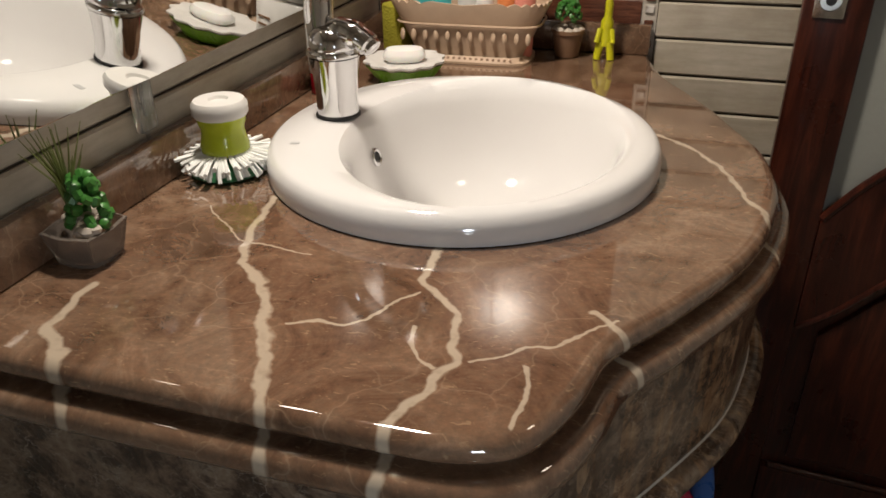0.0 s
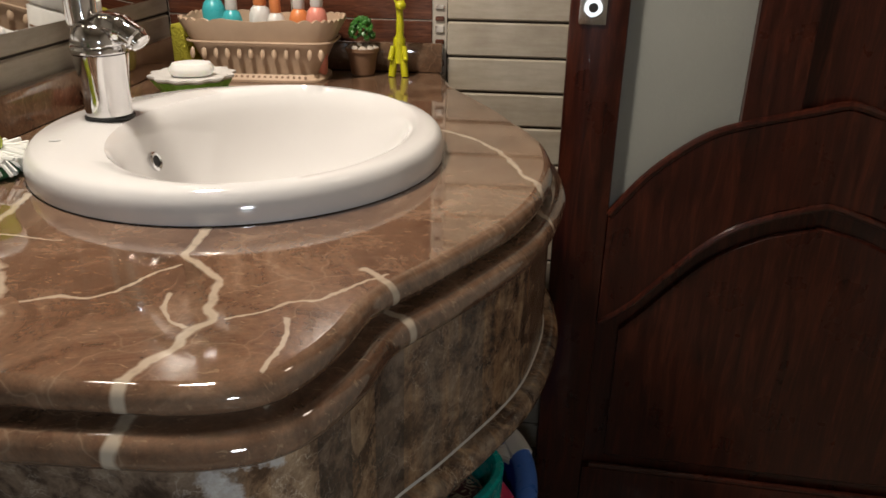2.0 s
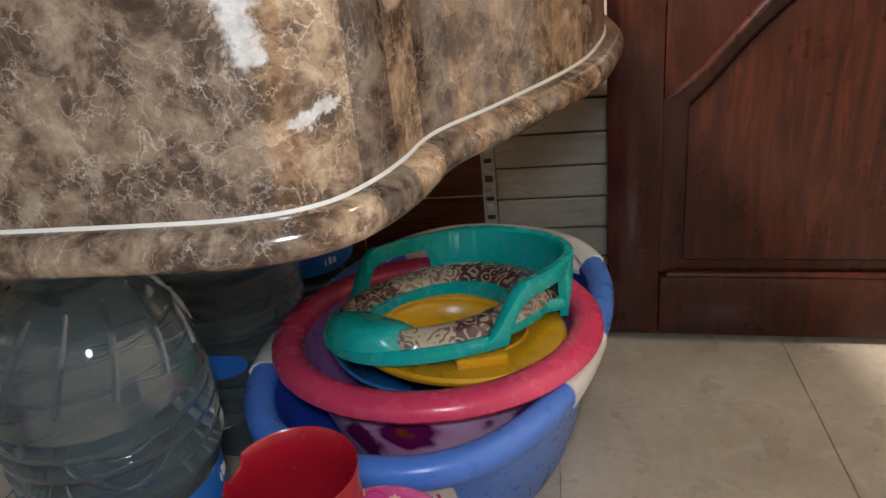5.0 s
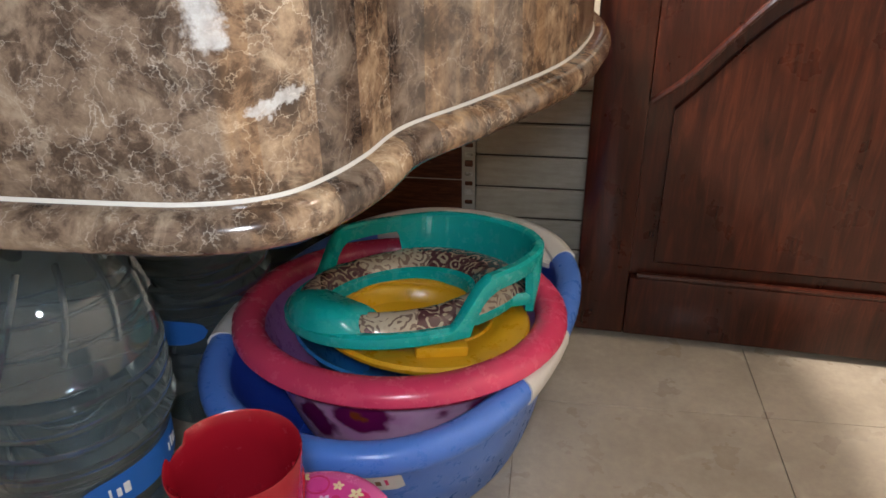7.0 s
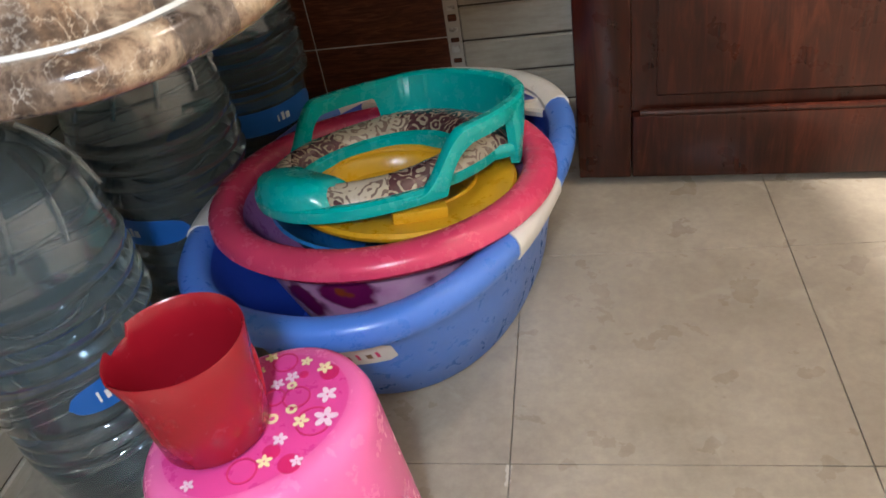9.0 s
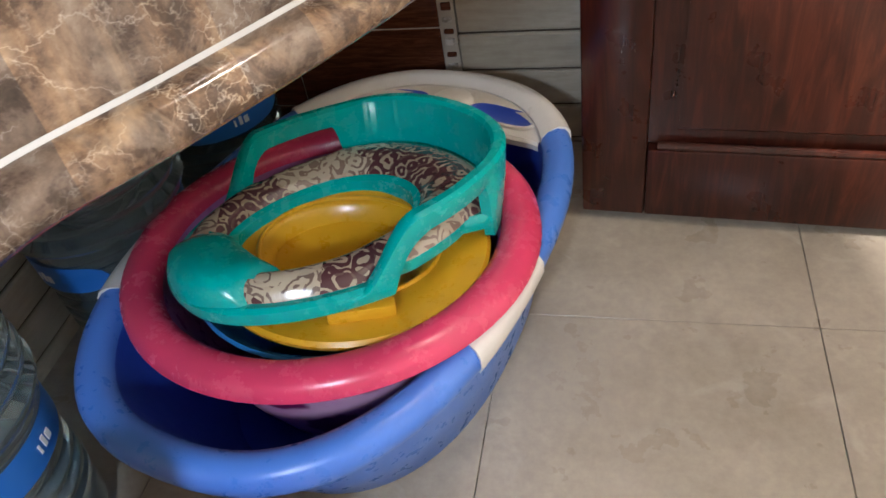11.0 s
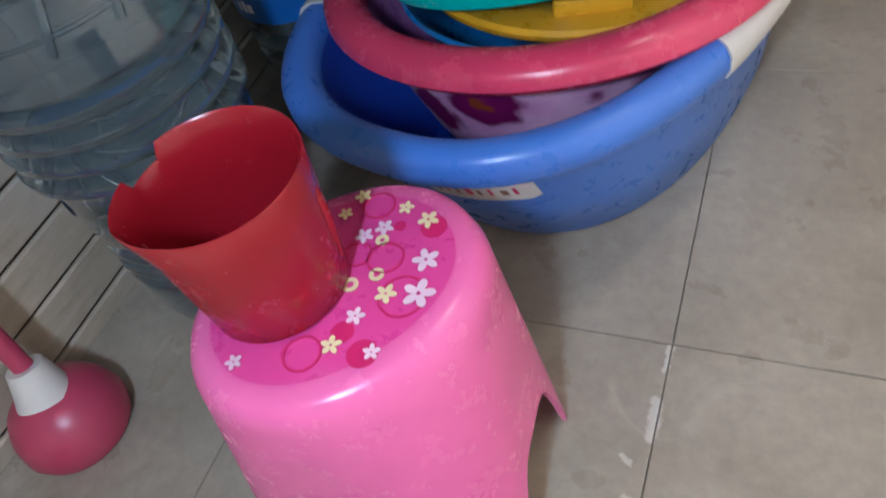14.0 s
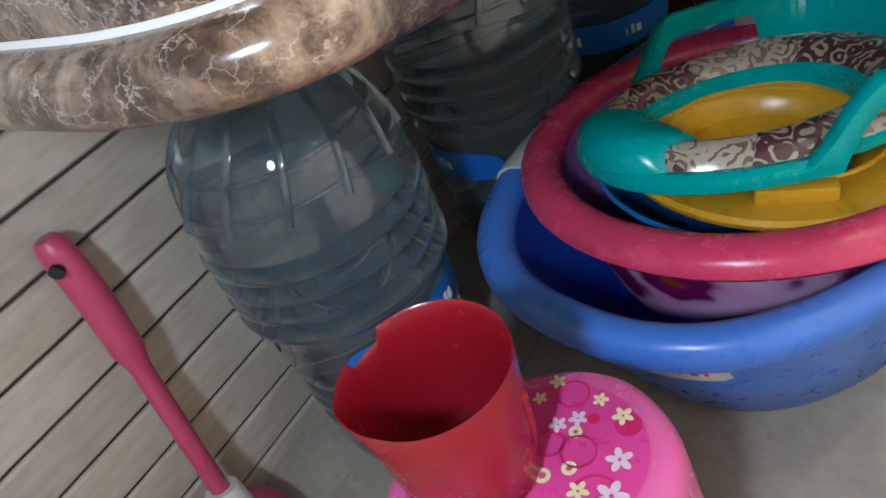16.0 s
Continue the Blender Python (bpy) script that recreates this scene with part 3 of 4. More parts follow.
# ---- wash basin ----
basin = thing("wash_basin", pose(BASIN[0], BASIN[1], 0.85), "white glazed ceramic drop-in wash basin, oval", "wash basin")
IN, IN_R = (0.029, 0.006), (0.166, 0.213)
rings = []
for f, z in ((1.0, 0.001), (1.004, 0.008), (1.0, 0.020), (0.982, 0.029), (0.955, 0.0335)):
    rings.append(oval(0, 0, z, BASIN_R[0] * f, BASIN_R[1] * f, 96))
mid = oval(IN[0] * 0.6, IN[1] * 0.6, 0.0355, IN_R[0] * 1.16, IN_R[1] * 1.06, 96)
rings.append(mid)
for f, z in ((1.045, 0.0335), (1.0, 0.024), (0.965, 0.006), (0.93, -0.020), (0.86, -0.058), (0.74, -0.094), (0.56, -0.118), (0.34, -0.131), (0.15, -0.136), (0.09, -0.139)):
    rings.append(oval(IN[0], IN[1], z, IN_R[0] * f, IN_R[1] * f, 96))
part("bowl", loft(rings), M_CERAMIC, basin)
part("drain", lathe([(0.001, -0.137), (0.014, -0.136), (0.020, -0.1345), (0.023, -0.136), (0.024, -0.14)], 24, True, False), M_CHROME, basin, "chrome drain", at=pose(IN[0], IN[1], 0))
hole = part("overflow_ring", lathe([(0.0075, 0.0), (0.0075, 0.002), (0.0105, 0.003), (0.0125, 0.0015), (0.0125, -0.003)], 24, False, False), M_CHROME, basin, "chrome overflow ring", at=pose(-0.1235, 0.011, -0.021, 0, 72, 0))
part("overflow_hole", lathe([(0.0001, 0.0012), (0.0076, 0.0012)], 20, False, False), M_BLACK, hole)
part("maker_mark", box(-0.006, 0.006, -0.004, 0.004, 0.0, 0.0004), mat("grey_mark", (0.45, 0.45, 0.45), 0.4), basin, at=pose(-0.180, -0.100, 0.0347, 0, 0, 20))

# ---- basin mixer ----
tap = thing("basin_mixer", pose(0.157, 0.929, 0.8855, 0, 0, -8), "chrome single-lever basin mixer with a tall curved spout", "tap")
part("base_ring", lathe([(0.029, 0.0), (0.029, 0.003), (0.027, 0.005)], 32), M_BLACK, tap)
part("body", lathe([(0.0270, 0.004), (0.0272, 0.012), (0.0268, 0.028), (0.0285, 0.052), (0.0312, 0.072), (0.0318, 0.077)], 40), M_CHROME, tap)
part("collar", lathe([(0.0312, 0.0772), (0.0334, 0.079), (0.0338, 0.083), (0.0330, 0.0865), (0.0310, 0.088)], 40), M_CHROME, tap)
part("cap", moved(lathe([(0.0308, 0.0), (0.0310, 0.008), (0.0285, 0.018), (0.0200, 0.026), (0.008, 0.029)], 36), pose(0, 0, 0.088, 0, 9, 0)), M_CHROME, tap)
part("lever", tube(curve([(0.002, 0.0, 0.102), (0.020, -0.001, 0.108), (0.040, -0.003, 0.104), (0.056, -0.004, 0.095), (0.062, -0.0045, 0.090)], 6), [0.019] * 6 + [0.0175] * 6 + [0.015] * 6 + [0.0125] * 4 + [0.010, 0.008, 0.004], 18), M_CHROME, tap)
part("spout", tube(curve([(-0.012, 0, 0.085), (-0.017, 0.0, 0.125), (-0.010, 0, 0.175), (0.018, 0, 0.222), (0.062, 0, 0.244), (0.104, 0, 0.232), (0.128, 0, 0.198)], 8), 0.0180, 22), M_CHROME, tap)

# ---- mirror ----
mirror = thing("wall_mirror", pose(0, 0, 0), "large frameless wall mirror over the counter", "mirror")
part("backing", box(0.002, 0.024, -0.55, 1.34, 0.979, 1.80), M_BLACK, mirror)
part("glass", box(0.0245, 0.030, -0.55, 1.34, 0.978, 1.80, 0.0015), M_MIRROR, mirror)
clip = thing("mirror_clip", pose(0.003, 0.742, 0.945), "clear plastic mirror bracket under the mirror", "bracket")
part("plate", box(0, 0.010, -0.016, 0.016, -0.030, 0.032, 0.004), M_CLEAR, clip)
part("hook", box(0.0105, 0.013, -0.010, 0.010, -0.010, 0.030, 0.001), M_CLEAR, clip)

# ---- door ----
DY = 1.275
door = thing("door_leaf", pose(0.728, DY, 0.014, 0, 0, -4.5), "open dark red varnished wooden door with frosted glass and arches", "door")
DW, DH, DT = 0.86, 2.03, 0.040


def along(table, x):
    """A smooth line through a few heights, the same on both sides of the middle."""
    u = min(x, DW - x)
    for (a, za), (b, zb) in zip(table, table[1:]):
        if u <= b:
            t = max(0.0, (u - a) / (b - a))
            return za + (zb - za) * t
    return table[-1][1]


RAIL = [(0.090, 0.640), (0.113, 0.673), (0.140, 0.708), (0.172, 0.741), (0.214, 0.777), (0.255, 0.799), (0.300, 0.812), (0.36, 0.828), (0.43, 0.846)]
PANEL = [(0.090, 0.430), (0.125, 0.455), (0.160, 0.491), (0.194, 0.532), (0.230, 0.574), (0.270, 0.613), (0.306, 0.636), (0.36, 0.660), (0.43, 0.678)]


def arch_rail(x):
    return along(RAIL, x)


def arch_panel(x):
    return along(PANEL, x)


def strip(x0, x1, low, high, y0, y1, k=28):
    """A board between two lines."""
    rings = []
    for i in range(k + 1):
        x = x0 + (x1 - x0) * i / k
        a, b = low(x), high(x)
        e = 0.004
        rings.append([Vector(v) for v in ((x, y0 + e, a), (x, y0, a + e), (x, y0, b - e), (x, y0 + e, b), (x, y1, b), (x, y1, a))])
    return loft(rings, True, True, True)


part("stile", box(0, 0.090, 0, DT, 0, DH, 0.004), M_DOOR, door)
part("stile", box(DW - 0.090, DW, 0, DT, 0, DH, 0.004), M_DOOR, door)
part("bottom_rail", box(0.0905, DW - 0.0905, 0, DT, 0, 0.118, 0.004), M_DOOR, door)
part("top_rail", box(0.0905, DW - 0.0905, 0, DT, DH - 0.12, DH, 0.004), M_DOOR, door)
part("middle_rail", strip(0.0905, DW - 0.0905, lambda x: arch_panel(x) + 0.012, arch_rail, -0.002, DT), M_DOOR, door, "carved arched middle rail")
part("centre_stile", strip(0.277, 0.361, arch_rail, lambda x: DH - 0.1205, 0.002, DT), M_DOOR, door)
part("centre_stile", strip(DW - 0.361, DW - 0.277, arch_rail, lambda x: DH - 0.1205, 0.002, DT), M_DOOR, door)
part("centre_panel", strip(0.3615, DW - 0.3615, arch_rail, lambda x: DH - 0.1205, 0.016, DT - 0.004), M_DOOR, door)
part("panel", strip(0.0905, DW - 0.0905, lambda x: 0.1185, lambda x: arch_panel(x) + 0.0115, 0.014, DT - 0.006), M_DOOR, door)
part("raised_field", strip(0.130, DW - 0.130, lambda x: 0.15, lambda x: arch_panel(x) - 0.030, 0.004, 0.0135), M_DOOR, door, "raised arched wooden field")
for a, b in ((0.0905, 0.2765), (DW - 0.2765, DW - 0.0905)):
    part("pane", strip(a, b, lambda x: arch_rail(x) - 0.006, lambda x: DH - 0.121, 0.018, 0.024), M_FROST, door, "frosted glass pane")
bead = curve([(x, -0.001, arch_panel(x) + 0.008) for x in [0.094 + (DW - 0.188) * i / 14 for i in range(15)]], 4)
part("moulding", tube(bead, 0.006, 8), M_DOOR, door)
part("moulding", tube(curve([(x, 0.002, arch_rail(x) + 0.003) for x in [0.092 + (DW - 0.184) * i / 14 for i in range(15)]], 4), 0.007, 8), M_DOOR, door)
part("moulding", tube([(0.104, 0.006, 0.122), (DW - 0.104, 0.006, 0.122)], 0.006, 8), M_DOOR, door)
lock = part("lock_plate", box(0.014, 0.056, -0.004, 0.0, 0.953, 1.005, 0.002), M_BRASS, door, "square steel lock rose")
part("cylinder", tube([(0.035, -0.004, 0.979), (0.035, -0.009, 0.979)], [0.016, 0.014], 24), M_BRASS, lock)
part("keyhole", tube([(0.035, -0.0085, 0.979), (0.035, -0.0097, 0.979)], 0.007, 16), M_BLACK, lock)


# ---- water bottles ----
BR = 0.124


def dome_up(z):
    return z if z < 0.352 else 0.352 + (z - 0.352) * 1.32


def bottle_profile():
    out = [(0.04, 0.004), (0.088, 0.0), (0.098, 0.006), (0.104, 0.03), (0.106, 0.07)]
    for z in (0.095, 0.12, 0.145):
        out += [(0.108, z - 0.009), (0.106, z - 0.004), (0.101, z), (0.106, z + 0.004), (0.109, z + 0.009)]
    out += [(0.110, 0.175), (0.111, 0.215), (0.116, 0.235)]
    for z in (0.245, 0.272, 0.299, 0.326):
        out += [(BR, z), (BR + 0.003, z + 0.004), (BR + 0.0035, z + 0.011), (BR - 0.002, z + 0.015), (BR - 0.010, z + 0.0175), (BR - 0.010, z + 0.0205), (BR - 0.003, z + 0.0235)]
    out += [(BR, 0.352), (0.121, 0.372), (0.113, 0.396), (0.098, 0.420), (0.074, 0.442), (0.050, 0.458), (0.033, 0.468), (0.028, 0.474), (0.028, 0.490)]
    return [(r, dome_up(z)) for r, z in out]


def water_bottle(m):
    ob = thing("water_bottle", m, "large clear bluish ribbed plastic water bottle, full, with a blue label", "bottle", "water bottles under the counter")
    part("body", lathe([(r * 0.930, z * 0.96) for r, z in bottle_profile()], 56), M_WATER, ob)
    # slanted grooves moulded into the shoulder
    for k in range(12):
        a = 2 * math.pi * k / 12
        pts = []
        for r, z, d in ((0.121, 0.376, 0.0), (0.111, 0.401, 0.10), (0.095, 0.424, 0.20), (0.072, 0.4445, 0.30)):
            pts.append(((r * 0.930 + 0.0006) * math.cos(a + d), (r * 0.930 + 0.0006) * math.sin(a + d), dome_up(z) * 0.96))
        part("shoulder_rib", tube(curve(pts, 4), 0.0040, 6), M_WATER, ob)
    for r, z in ((0.1165, 0.386), (0.1045, 0.4105)):
        hoop_line = oval(0, 0, dome_up(z) * 0.96, r * 0.930, r * 0.930, 48)
        part("shoulder_ring", tube(hoop_line + hoop_line[:1], 0.0022, 6, False), M_WATER, ob)
    for a0 in (-73, 107):
        rows = []
        for i in range(33):
            u = i / 16 - 1
            h = 0.022 * (1 - abs(u) ** 5) ** 0.5 + 0.0002
            a = radians(a0 + 123 * i / 32)
            rows.append([Vector(((0.1045 + (z + 0.02) * 0.03) * math.cos(a), (0.1045 + (z + 0.02) * 0.03) * math.sin(a), 0.186 + z)) for z in (-h, -h / 3, h / 3, h)])
        label = part("label", loft(rows, False), M_LABEL, ob, "blue printed label with rounded ends")
        for k in range(6):
            a = a0 + 18 + 5.2 * k + 34 * (k > 2)
            w = 0.0014 + 0.0012 * (k % 3)
            part("print_bar", box(-0.0004, 0.0006, -w, w, -0.007, 0.007 - 0.003 * (k % 2)), M_PRINT, label, at=pose(0.1059 * math.cos(radians(a)), 0.1059 * math.sin(radians(a)), 0.186, 0, 0, a))
    part("cap", lathe([(0.031, 0.492), (0.032, 0.496), (0.032, 0.516), (0.029, 0.520)], 28), M_WATER, ob, "clear bluish screw cap")
    return ob


first = water_bottle(pose(0.127, 0.688, 0.0, 0, 0, 12))
for x, y, a in ((0.128, 1.030, 70), (0.140, 1.338, 140)):
    copy_thing(first, pose(x, y, 0.0, 0, 0, a))

# ---- baby bath ----
tub = thing("baby_bath", pose(0.468, 1.025, 0.0, 0, 0, -13.6), "blue plastic baby bath with white grips and white head end", "bath tub")
TX, TY, TP = 0.2395, 0.3590, 2.4


def settle(bm):
    """The rim dips a little towards the head end."""
    for v in bm.verts:
        v.co.z = v.co.z * 0.895 - 0.0375 * v.co.y * v.co.z / 0.23
    return bm


rings = [oval(0, 0.02, 0.004, 0.166, 0.240, 72, TP), oval(0, 0.02, 0.0, 0.178, 0.254, 72, TP), oval(0, 0.018, 0.012, 0.188, 0.268, 72, TP), oval(0, 0.008, 0.10, 0.202, 0.302, 72, TP), oval(0, 0.0, 0.205, 0.216, 0.334, 72, TP)]
part("outer_wall", settle(loft(rings, True, True)), M_BLUE, tub)
# inside of the bath: its shade is put into the darker blue
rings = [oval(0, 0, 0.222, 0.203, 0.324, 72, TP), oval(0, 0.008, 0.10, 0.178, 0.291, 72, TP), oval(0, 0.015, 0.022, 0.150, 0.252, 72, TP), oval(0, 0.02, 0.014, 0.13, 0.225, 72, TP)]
part("inner_wall", settle(loft(rings, True, False, True)), M_BLUE_SHADED, tub)


def rim_piece(i0, i1, grow):
    """A stretch of the rolled rim, by steps of 5 degrees."""
    prof = [(-0.036, 0.216), (-0.034, 0.228), (-0.024, 0.238), (-0.012, 0.240), (-0.002, 0.235), (0.003, 0.226), (0.003, 0.212), (-0.001, 0.202), (-0.008, 0.200), (-0.026, 0.204)]
    rows = []
    for i in range(i0, i1 + 1):
        row = []
        for o, z in prof:
            out = grow if o > -0.03 else 0.0
            r = oval(0, 0, z + (grow if z > 0.22 else 0), TX + o + out, TY + o + out, 72, TP)
            row.append(r[i % 72])
        rows.append(row)
    return settle(loft([list(r) for r in rows], True, i1 - i0 < 72, i1 - i0 < 72))


part("rim", rim_piece(0, 72, 0.0), M_BLUE, tub)
part("grip", rim_piece(68, 72, 0.0022), M_WHITE_P, tub, "white plastic grip on the rim")
part("grip", rim_piece(38, 42, 0.0022), M_WHITE_P, tub, "white plastic grip on the rim")
part("head_rim", rim_piece(8, 30, 0.0024), M_WHITE_P, tub, "white plastic rim round the head end")
rim_in = oval(0, 0, 0.229, TX - 0.030, TY - 0.030, 72, TP)
rows = []
for i in range(8, 29):
    a = rim_in[i]
    b = Vector((a.x * 0.96, min(a.y - 0.004, 0.238 - 0.10 * (a.x / TX) ** 2 * 0.25), 0.222))
    rows.append([a, a.lerp(b, 0.3) + Vector((0, 0, -0.004)), a.lerp(b, 0.7) + Vector((0, 0, -0.003)), b, b + Vector((0, -0.004, -0.005)), b + Vector((0, -0.004, -0.014))])
part("head_shelf", settle(loft(rows, False)), M_WHITE_P, tub, "white moulded head shelf")
for x, y, turn in ((0.090, 0.272, -0.20), (-0.085, 0.284, 0.16)):
    lip = [oval(x, y, z, 0.052 + g, 0.0185 + g, 32, 2.8, turn) for g, z in ((0.005, 0.2225), (0.004, 0.2265), (0.0, 0.2270))]
    part("recess_lip", settle(loft(lip, True, False, False)), M_WHITE_P, tub)
    part("shelf_recess", settle(loft([oval(x, y, 0.2270, 0.052, 0.0185, 32, 2.8, turn), oval(x, y, 0.2245, 0.049, 0.016, 32, 2.8, turn)], True, False, True)), M_BLUE_SHADED, tub, "recess in shaded blue")
part("headrest", settle(moved(dome(0.034, 0, 0.42, 20), pose(0.004, 0.292, 0.222))), M_WHITE_P, tub)


def on_wall(x, z, off=0.0014):
    """A place on the near end of the bath's outer wall."""
    t = (z - 0.10) / 0.105
    rx, ry, cy = 0.202 + 0.014 * t, 0.302 + 0.032 * t, 0.008 * (1 - t)
    return Vector((x, cy - ry * (1 - (abs(x) / rx) ** TP) ** (1 / TP) - off, z))


sticker = part("sticker", settle(loft([[on_wall(0.008 + 0.104 * i / 12, z) for z in ((0.130, 0.138, 0.162, 0.170) if 0 < i < 12 else (0.136, 0.140, 0.160, 0.164))] for i in range(13)], False)), M_WHITE_P, tub, "pale printed paper sticker")
for k in range(8):
    x0 = 0.020 + 0.0105 * k
    bar_rows = [[on_wall(x0 + dx, z, 0.0020) for z in (0.143, 0.154 + 0.003 * (k % 2))] for dx in (0.0, 0.0035 + 0.0025 * (k % 3 == 0))]
    part("print_bar", settle(loft(bar_rows, False)), M_HOT2 if k % 2 else M_POT, sticker)

# ---- round wash basin in the bath ----
bowl = thing("plastic_basin", pose(0.464, 0.9645, 0.003, -4.0, -0.3, 0), "round raspberry plastic basin with orchid print in the bath", "basin")
part("wall", lathe([(0.09, 0.0225), (0.126, 0.0225), (0.136, 0.028), (0.160, 0.078), (0.184, 0.143), (0.207, 0.212)], 72, True, False), M_FLORAL, bowl, "pink and purple orchid printed wall")
part("lining", lathe([(0.197, 0.2165), (0.176, 0.143), (0.152, 0.078), (0.130, 0.034), (0.09, 0.031)], 72, False, True), M_LILAC, bowl, "lilac inside")
part("rim", lathe([(0.194, 0.2145), (0.196, 0.227), (0.204, 0.2355), (0.217, 0.2375), (0.231, 0.2325), (0.2385, 0.2235), (0.2395, 0.214), (0.2335, 0.207), (0.213, 0.206), (0.208, 0.2095), (0.194, 0.2145)], 80, False, False), M_PINKRED, bowl, "thick rolled raspberry rim")

dish = thing("blue_dish", pose(0.4825, 0.9570, 0.2165, -4.0, 2.0, 0), "mid-blue round plastic dish under the yellow ring", "dish")
part("dish_body", lathe([(0.08, -0.135), (0.10, -0.130), (0.138, -0.04), (0.160, 0.000), (0.166, 0.004), (0.163, 0.007), (0.156, 0.002), (0.134, -0.035), (0.09, -0.124)], 64), M_SKYBLUE, dish)

ring = thing("toilet_seat_ring", pose(0.4982, 0.9508, 0.2315, -4.1, 5.1, 0), "mustard yellow plastic child toilet seat ring", "toilet seat")
RR = 0.1523
part("plate", loft([oval(0, 0, -0.004, RR - 0.006, RR - 0.006, 72), oval(0, 0, 0.000, RR - 0.001, RR - 0.001, 72), oval(0, 0, 0.005, RR, RR, 72), oval(0, 0, 0.009, RR - 0.004, RR - 0.004, 72), oval(0.0, 0.0, 0.0055, 0.120, 0.116, 72), oval(-0.004, 0.004, 0.002, 0.100, 0.086, 72), oval(-0.004, 0.004, -0.003, 0.094, 0.079, 72), oval(-0.004, 0.004, -0.022, 0.088, 0.073, 72), oval(-0.004, 0.004, -0.024, 0.082, 0.067, 72), oval(-0.004, 0.004, -0.028, 0.050, 0.040, 72), oval(-0.004, 0.004, -0.029, 0.001, 0.001, 72), oval(-0.004, 0.004, -0.033, 0.001, 0.001, 72), oval(-0.004, 0.004, -0.033, 0.090, 0.078, 72), oval(0, 0, -0.004, RR - 0.006, RR - 0.006, 72)]), M_YELLOW, ring)
part("inner_lip", tube(oval(-0.004, 0.004, 0.003, 0.101, 0.087, 64) + oval(-0.004, 0.004, 0.003, 0.101, 0.087, 64)[:1], 0.0028, 8, False), M_YELLOW, ring)
part("tab", box(-0.034, 0.034, -0.009, 0.009, 0.0, 0.016, 0.003), M_YELLOW, ring, at=pose(0.040, -0.103, 0.004, 0, 0, 20))

# ---- padded child toilet seat ----
seat = thing("child_toilet_seat", pose(0.4806, 0.9713, 0.2430, -6.2, 7.9, 53.4), "turquoise child toilet seat with handles and a printed cushion", "toilet seat")
SX, SY = 0.189, 0.154
seg = 96


def seat_line(z, grow, power=2.3):
    out = []
    for v in oval(0, 0, z, SX + grow, SY + grow, seg, power):
        narrow = 1.0 - 0.21 * max(0.0, -v.x / SX)
        out.append(Vector((v.x, v.y * narrow, z)))
    return out


def drawn_in(line, depth=0.026):
    """The frame is cut back between the feet of each handle."""
    out = []
    for i, v in enumerate(line):
        a = abs((i * 360 / seg + 180) % 360 - 180)
        cut = depth * min(1.0, max(0.0, (a - 58) / 5)) * min(1.0, max(0.0, (99 - a) / 5))
        out.append(v - Vector((v.x, v.y, 0)).normalized() * cut)
    return out


hole_line = oval(-0.018, 0, 0, 0.108, 0.078, seg, 2.1)
at_z = lambda line, z, f=1.0: [Vector((-0.018 + (v.x + 0.018) * f, v.y * f, z)) for v in line]
part("frame", loft([drawn_in(seat_line(0.003, -0.006)), drawn_in(seat_line(0.0, 0.0)), drawn_in(seat_line(0.005, 0.002)), drawn_in(seat_line(0.014, 0.002)), drawn_in(seat_line(0.018, -0.003)), drawn_in(seat_line(0.017, -0.010)), at_z(hole_line, 0.018, 1.06), at_z(hole_line, 0.014), at_z(hole_line, -0.004), at_z(hole_line, -0.004, 1.05), drawn_in(seat_line(0.003, -0.006))]), M_TEAL, seat)
inner_edge, outer_edge = at_z(hole_line, 0, 1.07), drawn_in(seat_line(0, -0.012), 0.010)
pad = []
for k in range(11):
    t = k / 10
    pad.append([Vector((*a.lerp(b, t).xy, 0.016 + 0.019 * math.sin(math.pi * min(1.0, t * 1.02)) ** 0.55)) for a, b in zip(inner_edge, outer_edge)])
pieces = loft(pad)
bmesh.ops.delete(pieces, geom=[f for f in pieces.faces if f.calc_center_median().x < -0.118 and abs(f.calc_center_median().y) < 0.058], context="FACES")
part("cushion", pieces, M_CUSHION, seat, "shiny cushion with a dark and cream paisley print")
# raised nose: steep outside, a flat sloping top that ends in an edge over the opening
nose = []
for i in range(13):
    w = i / 6 - 1
    y = 0.070 * w
    side = (1 - abs(w) ** 4) ** 0.5
    x0 = -SX * (1 - 0.16 * abs(w) ** 2.2)
    nose.append([Vector((x0 - 0.001, y, 0.004)), Vector((x0 - 0.002, y, 0.012 + 0.014 * side)), Vector((x0 + 0.004, y, 0.014 + 0.026 * side)), Vector((x0 + 0.013, y * 0.97, 0.016 + 0.030 * side)), Vector((x0 + 0.030, y * 0.93, 0.017 + 0.029 * side)),
                 Vector((-0.122 + 0.010 * w * w, y * 0.86, 0.018 + 0.020 * side)), Vector((-0.110 + 0.008 * w * w, y * 0.80, 0.016 + 0.010 * side)), Vector((-0.114, y * 0.80, 0.004)), Vector((x0 + 0.012, y * 0.95, 0.003))])
part("splash_guard", loft(nose, True, True, True), M_TEAL, seat, "raised turquoise nose at the front")


def ease(t):
    t = min(1.0, max(0.0, t))
    return t * t * (3 - 2 * t)


def guard(a):
    """Lower and upper edge of the back wall and the handles, by the angle from the back."""
    low = -0.012 + 0.066 * ease((a - 57) / 5) ** 0.6 if a < 76 else 0.054 * (1 - max(0.0, min(1.0, (a - 87) / 12)) ** 2.2)
    high = 0.081 - 0.003 * ease((a - 30) / 30) if a < 90 else 0.078 - 0.063 * ease((a - 90) / 19)
    return low, max(high, low + 0.010)


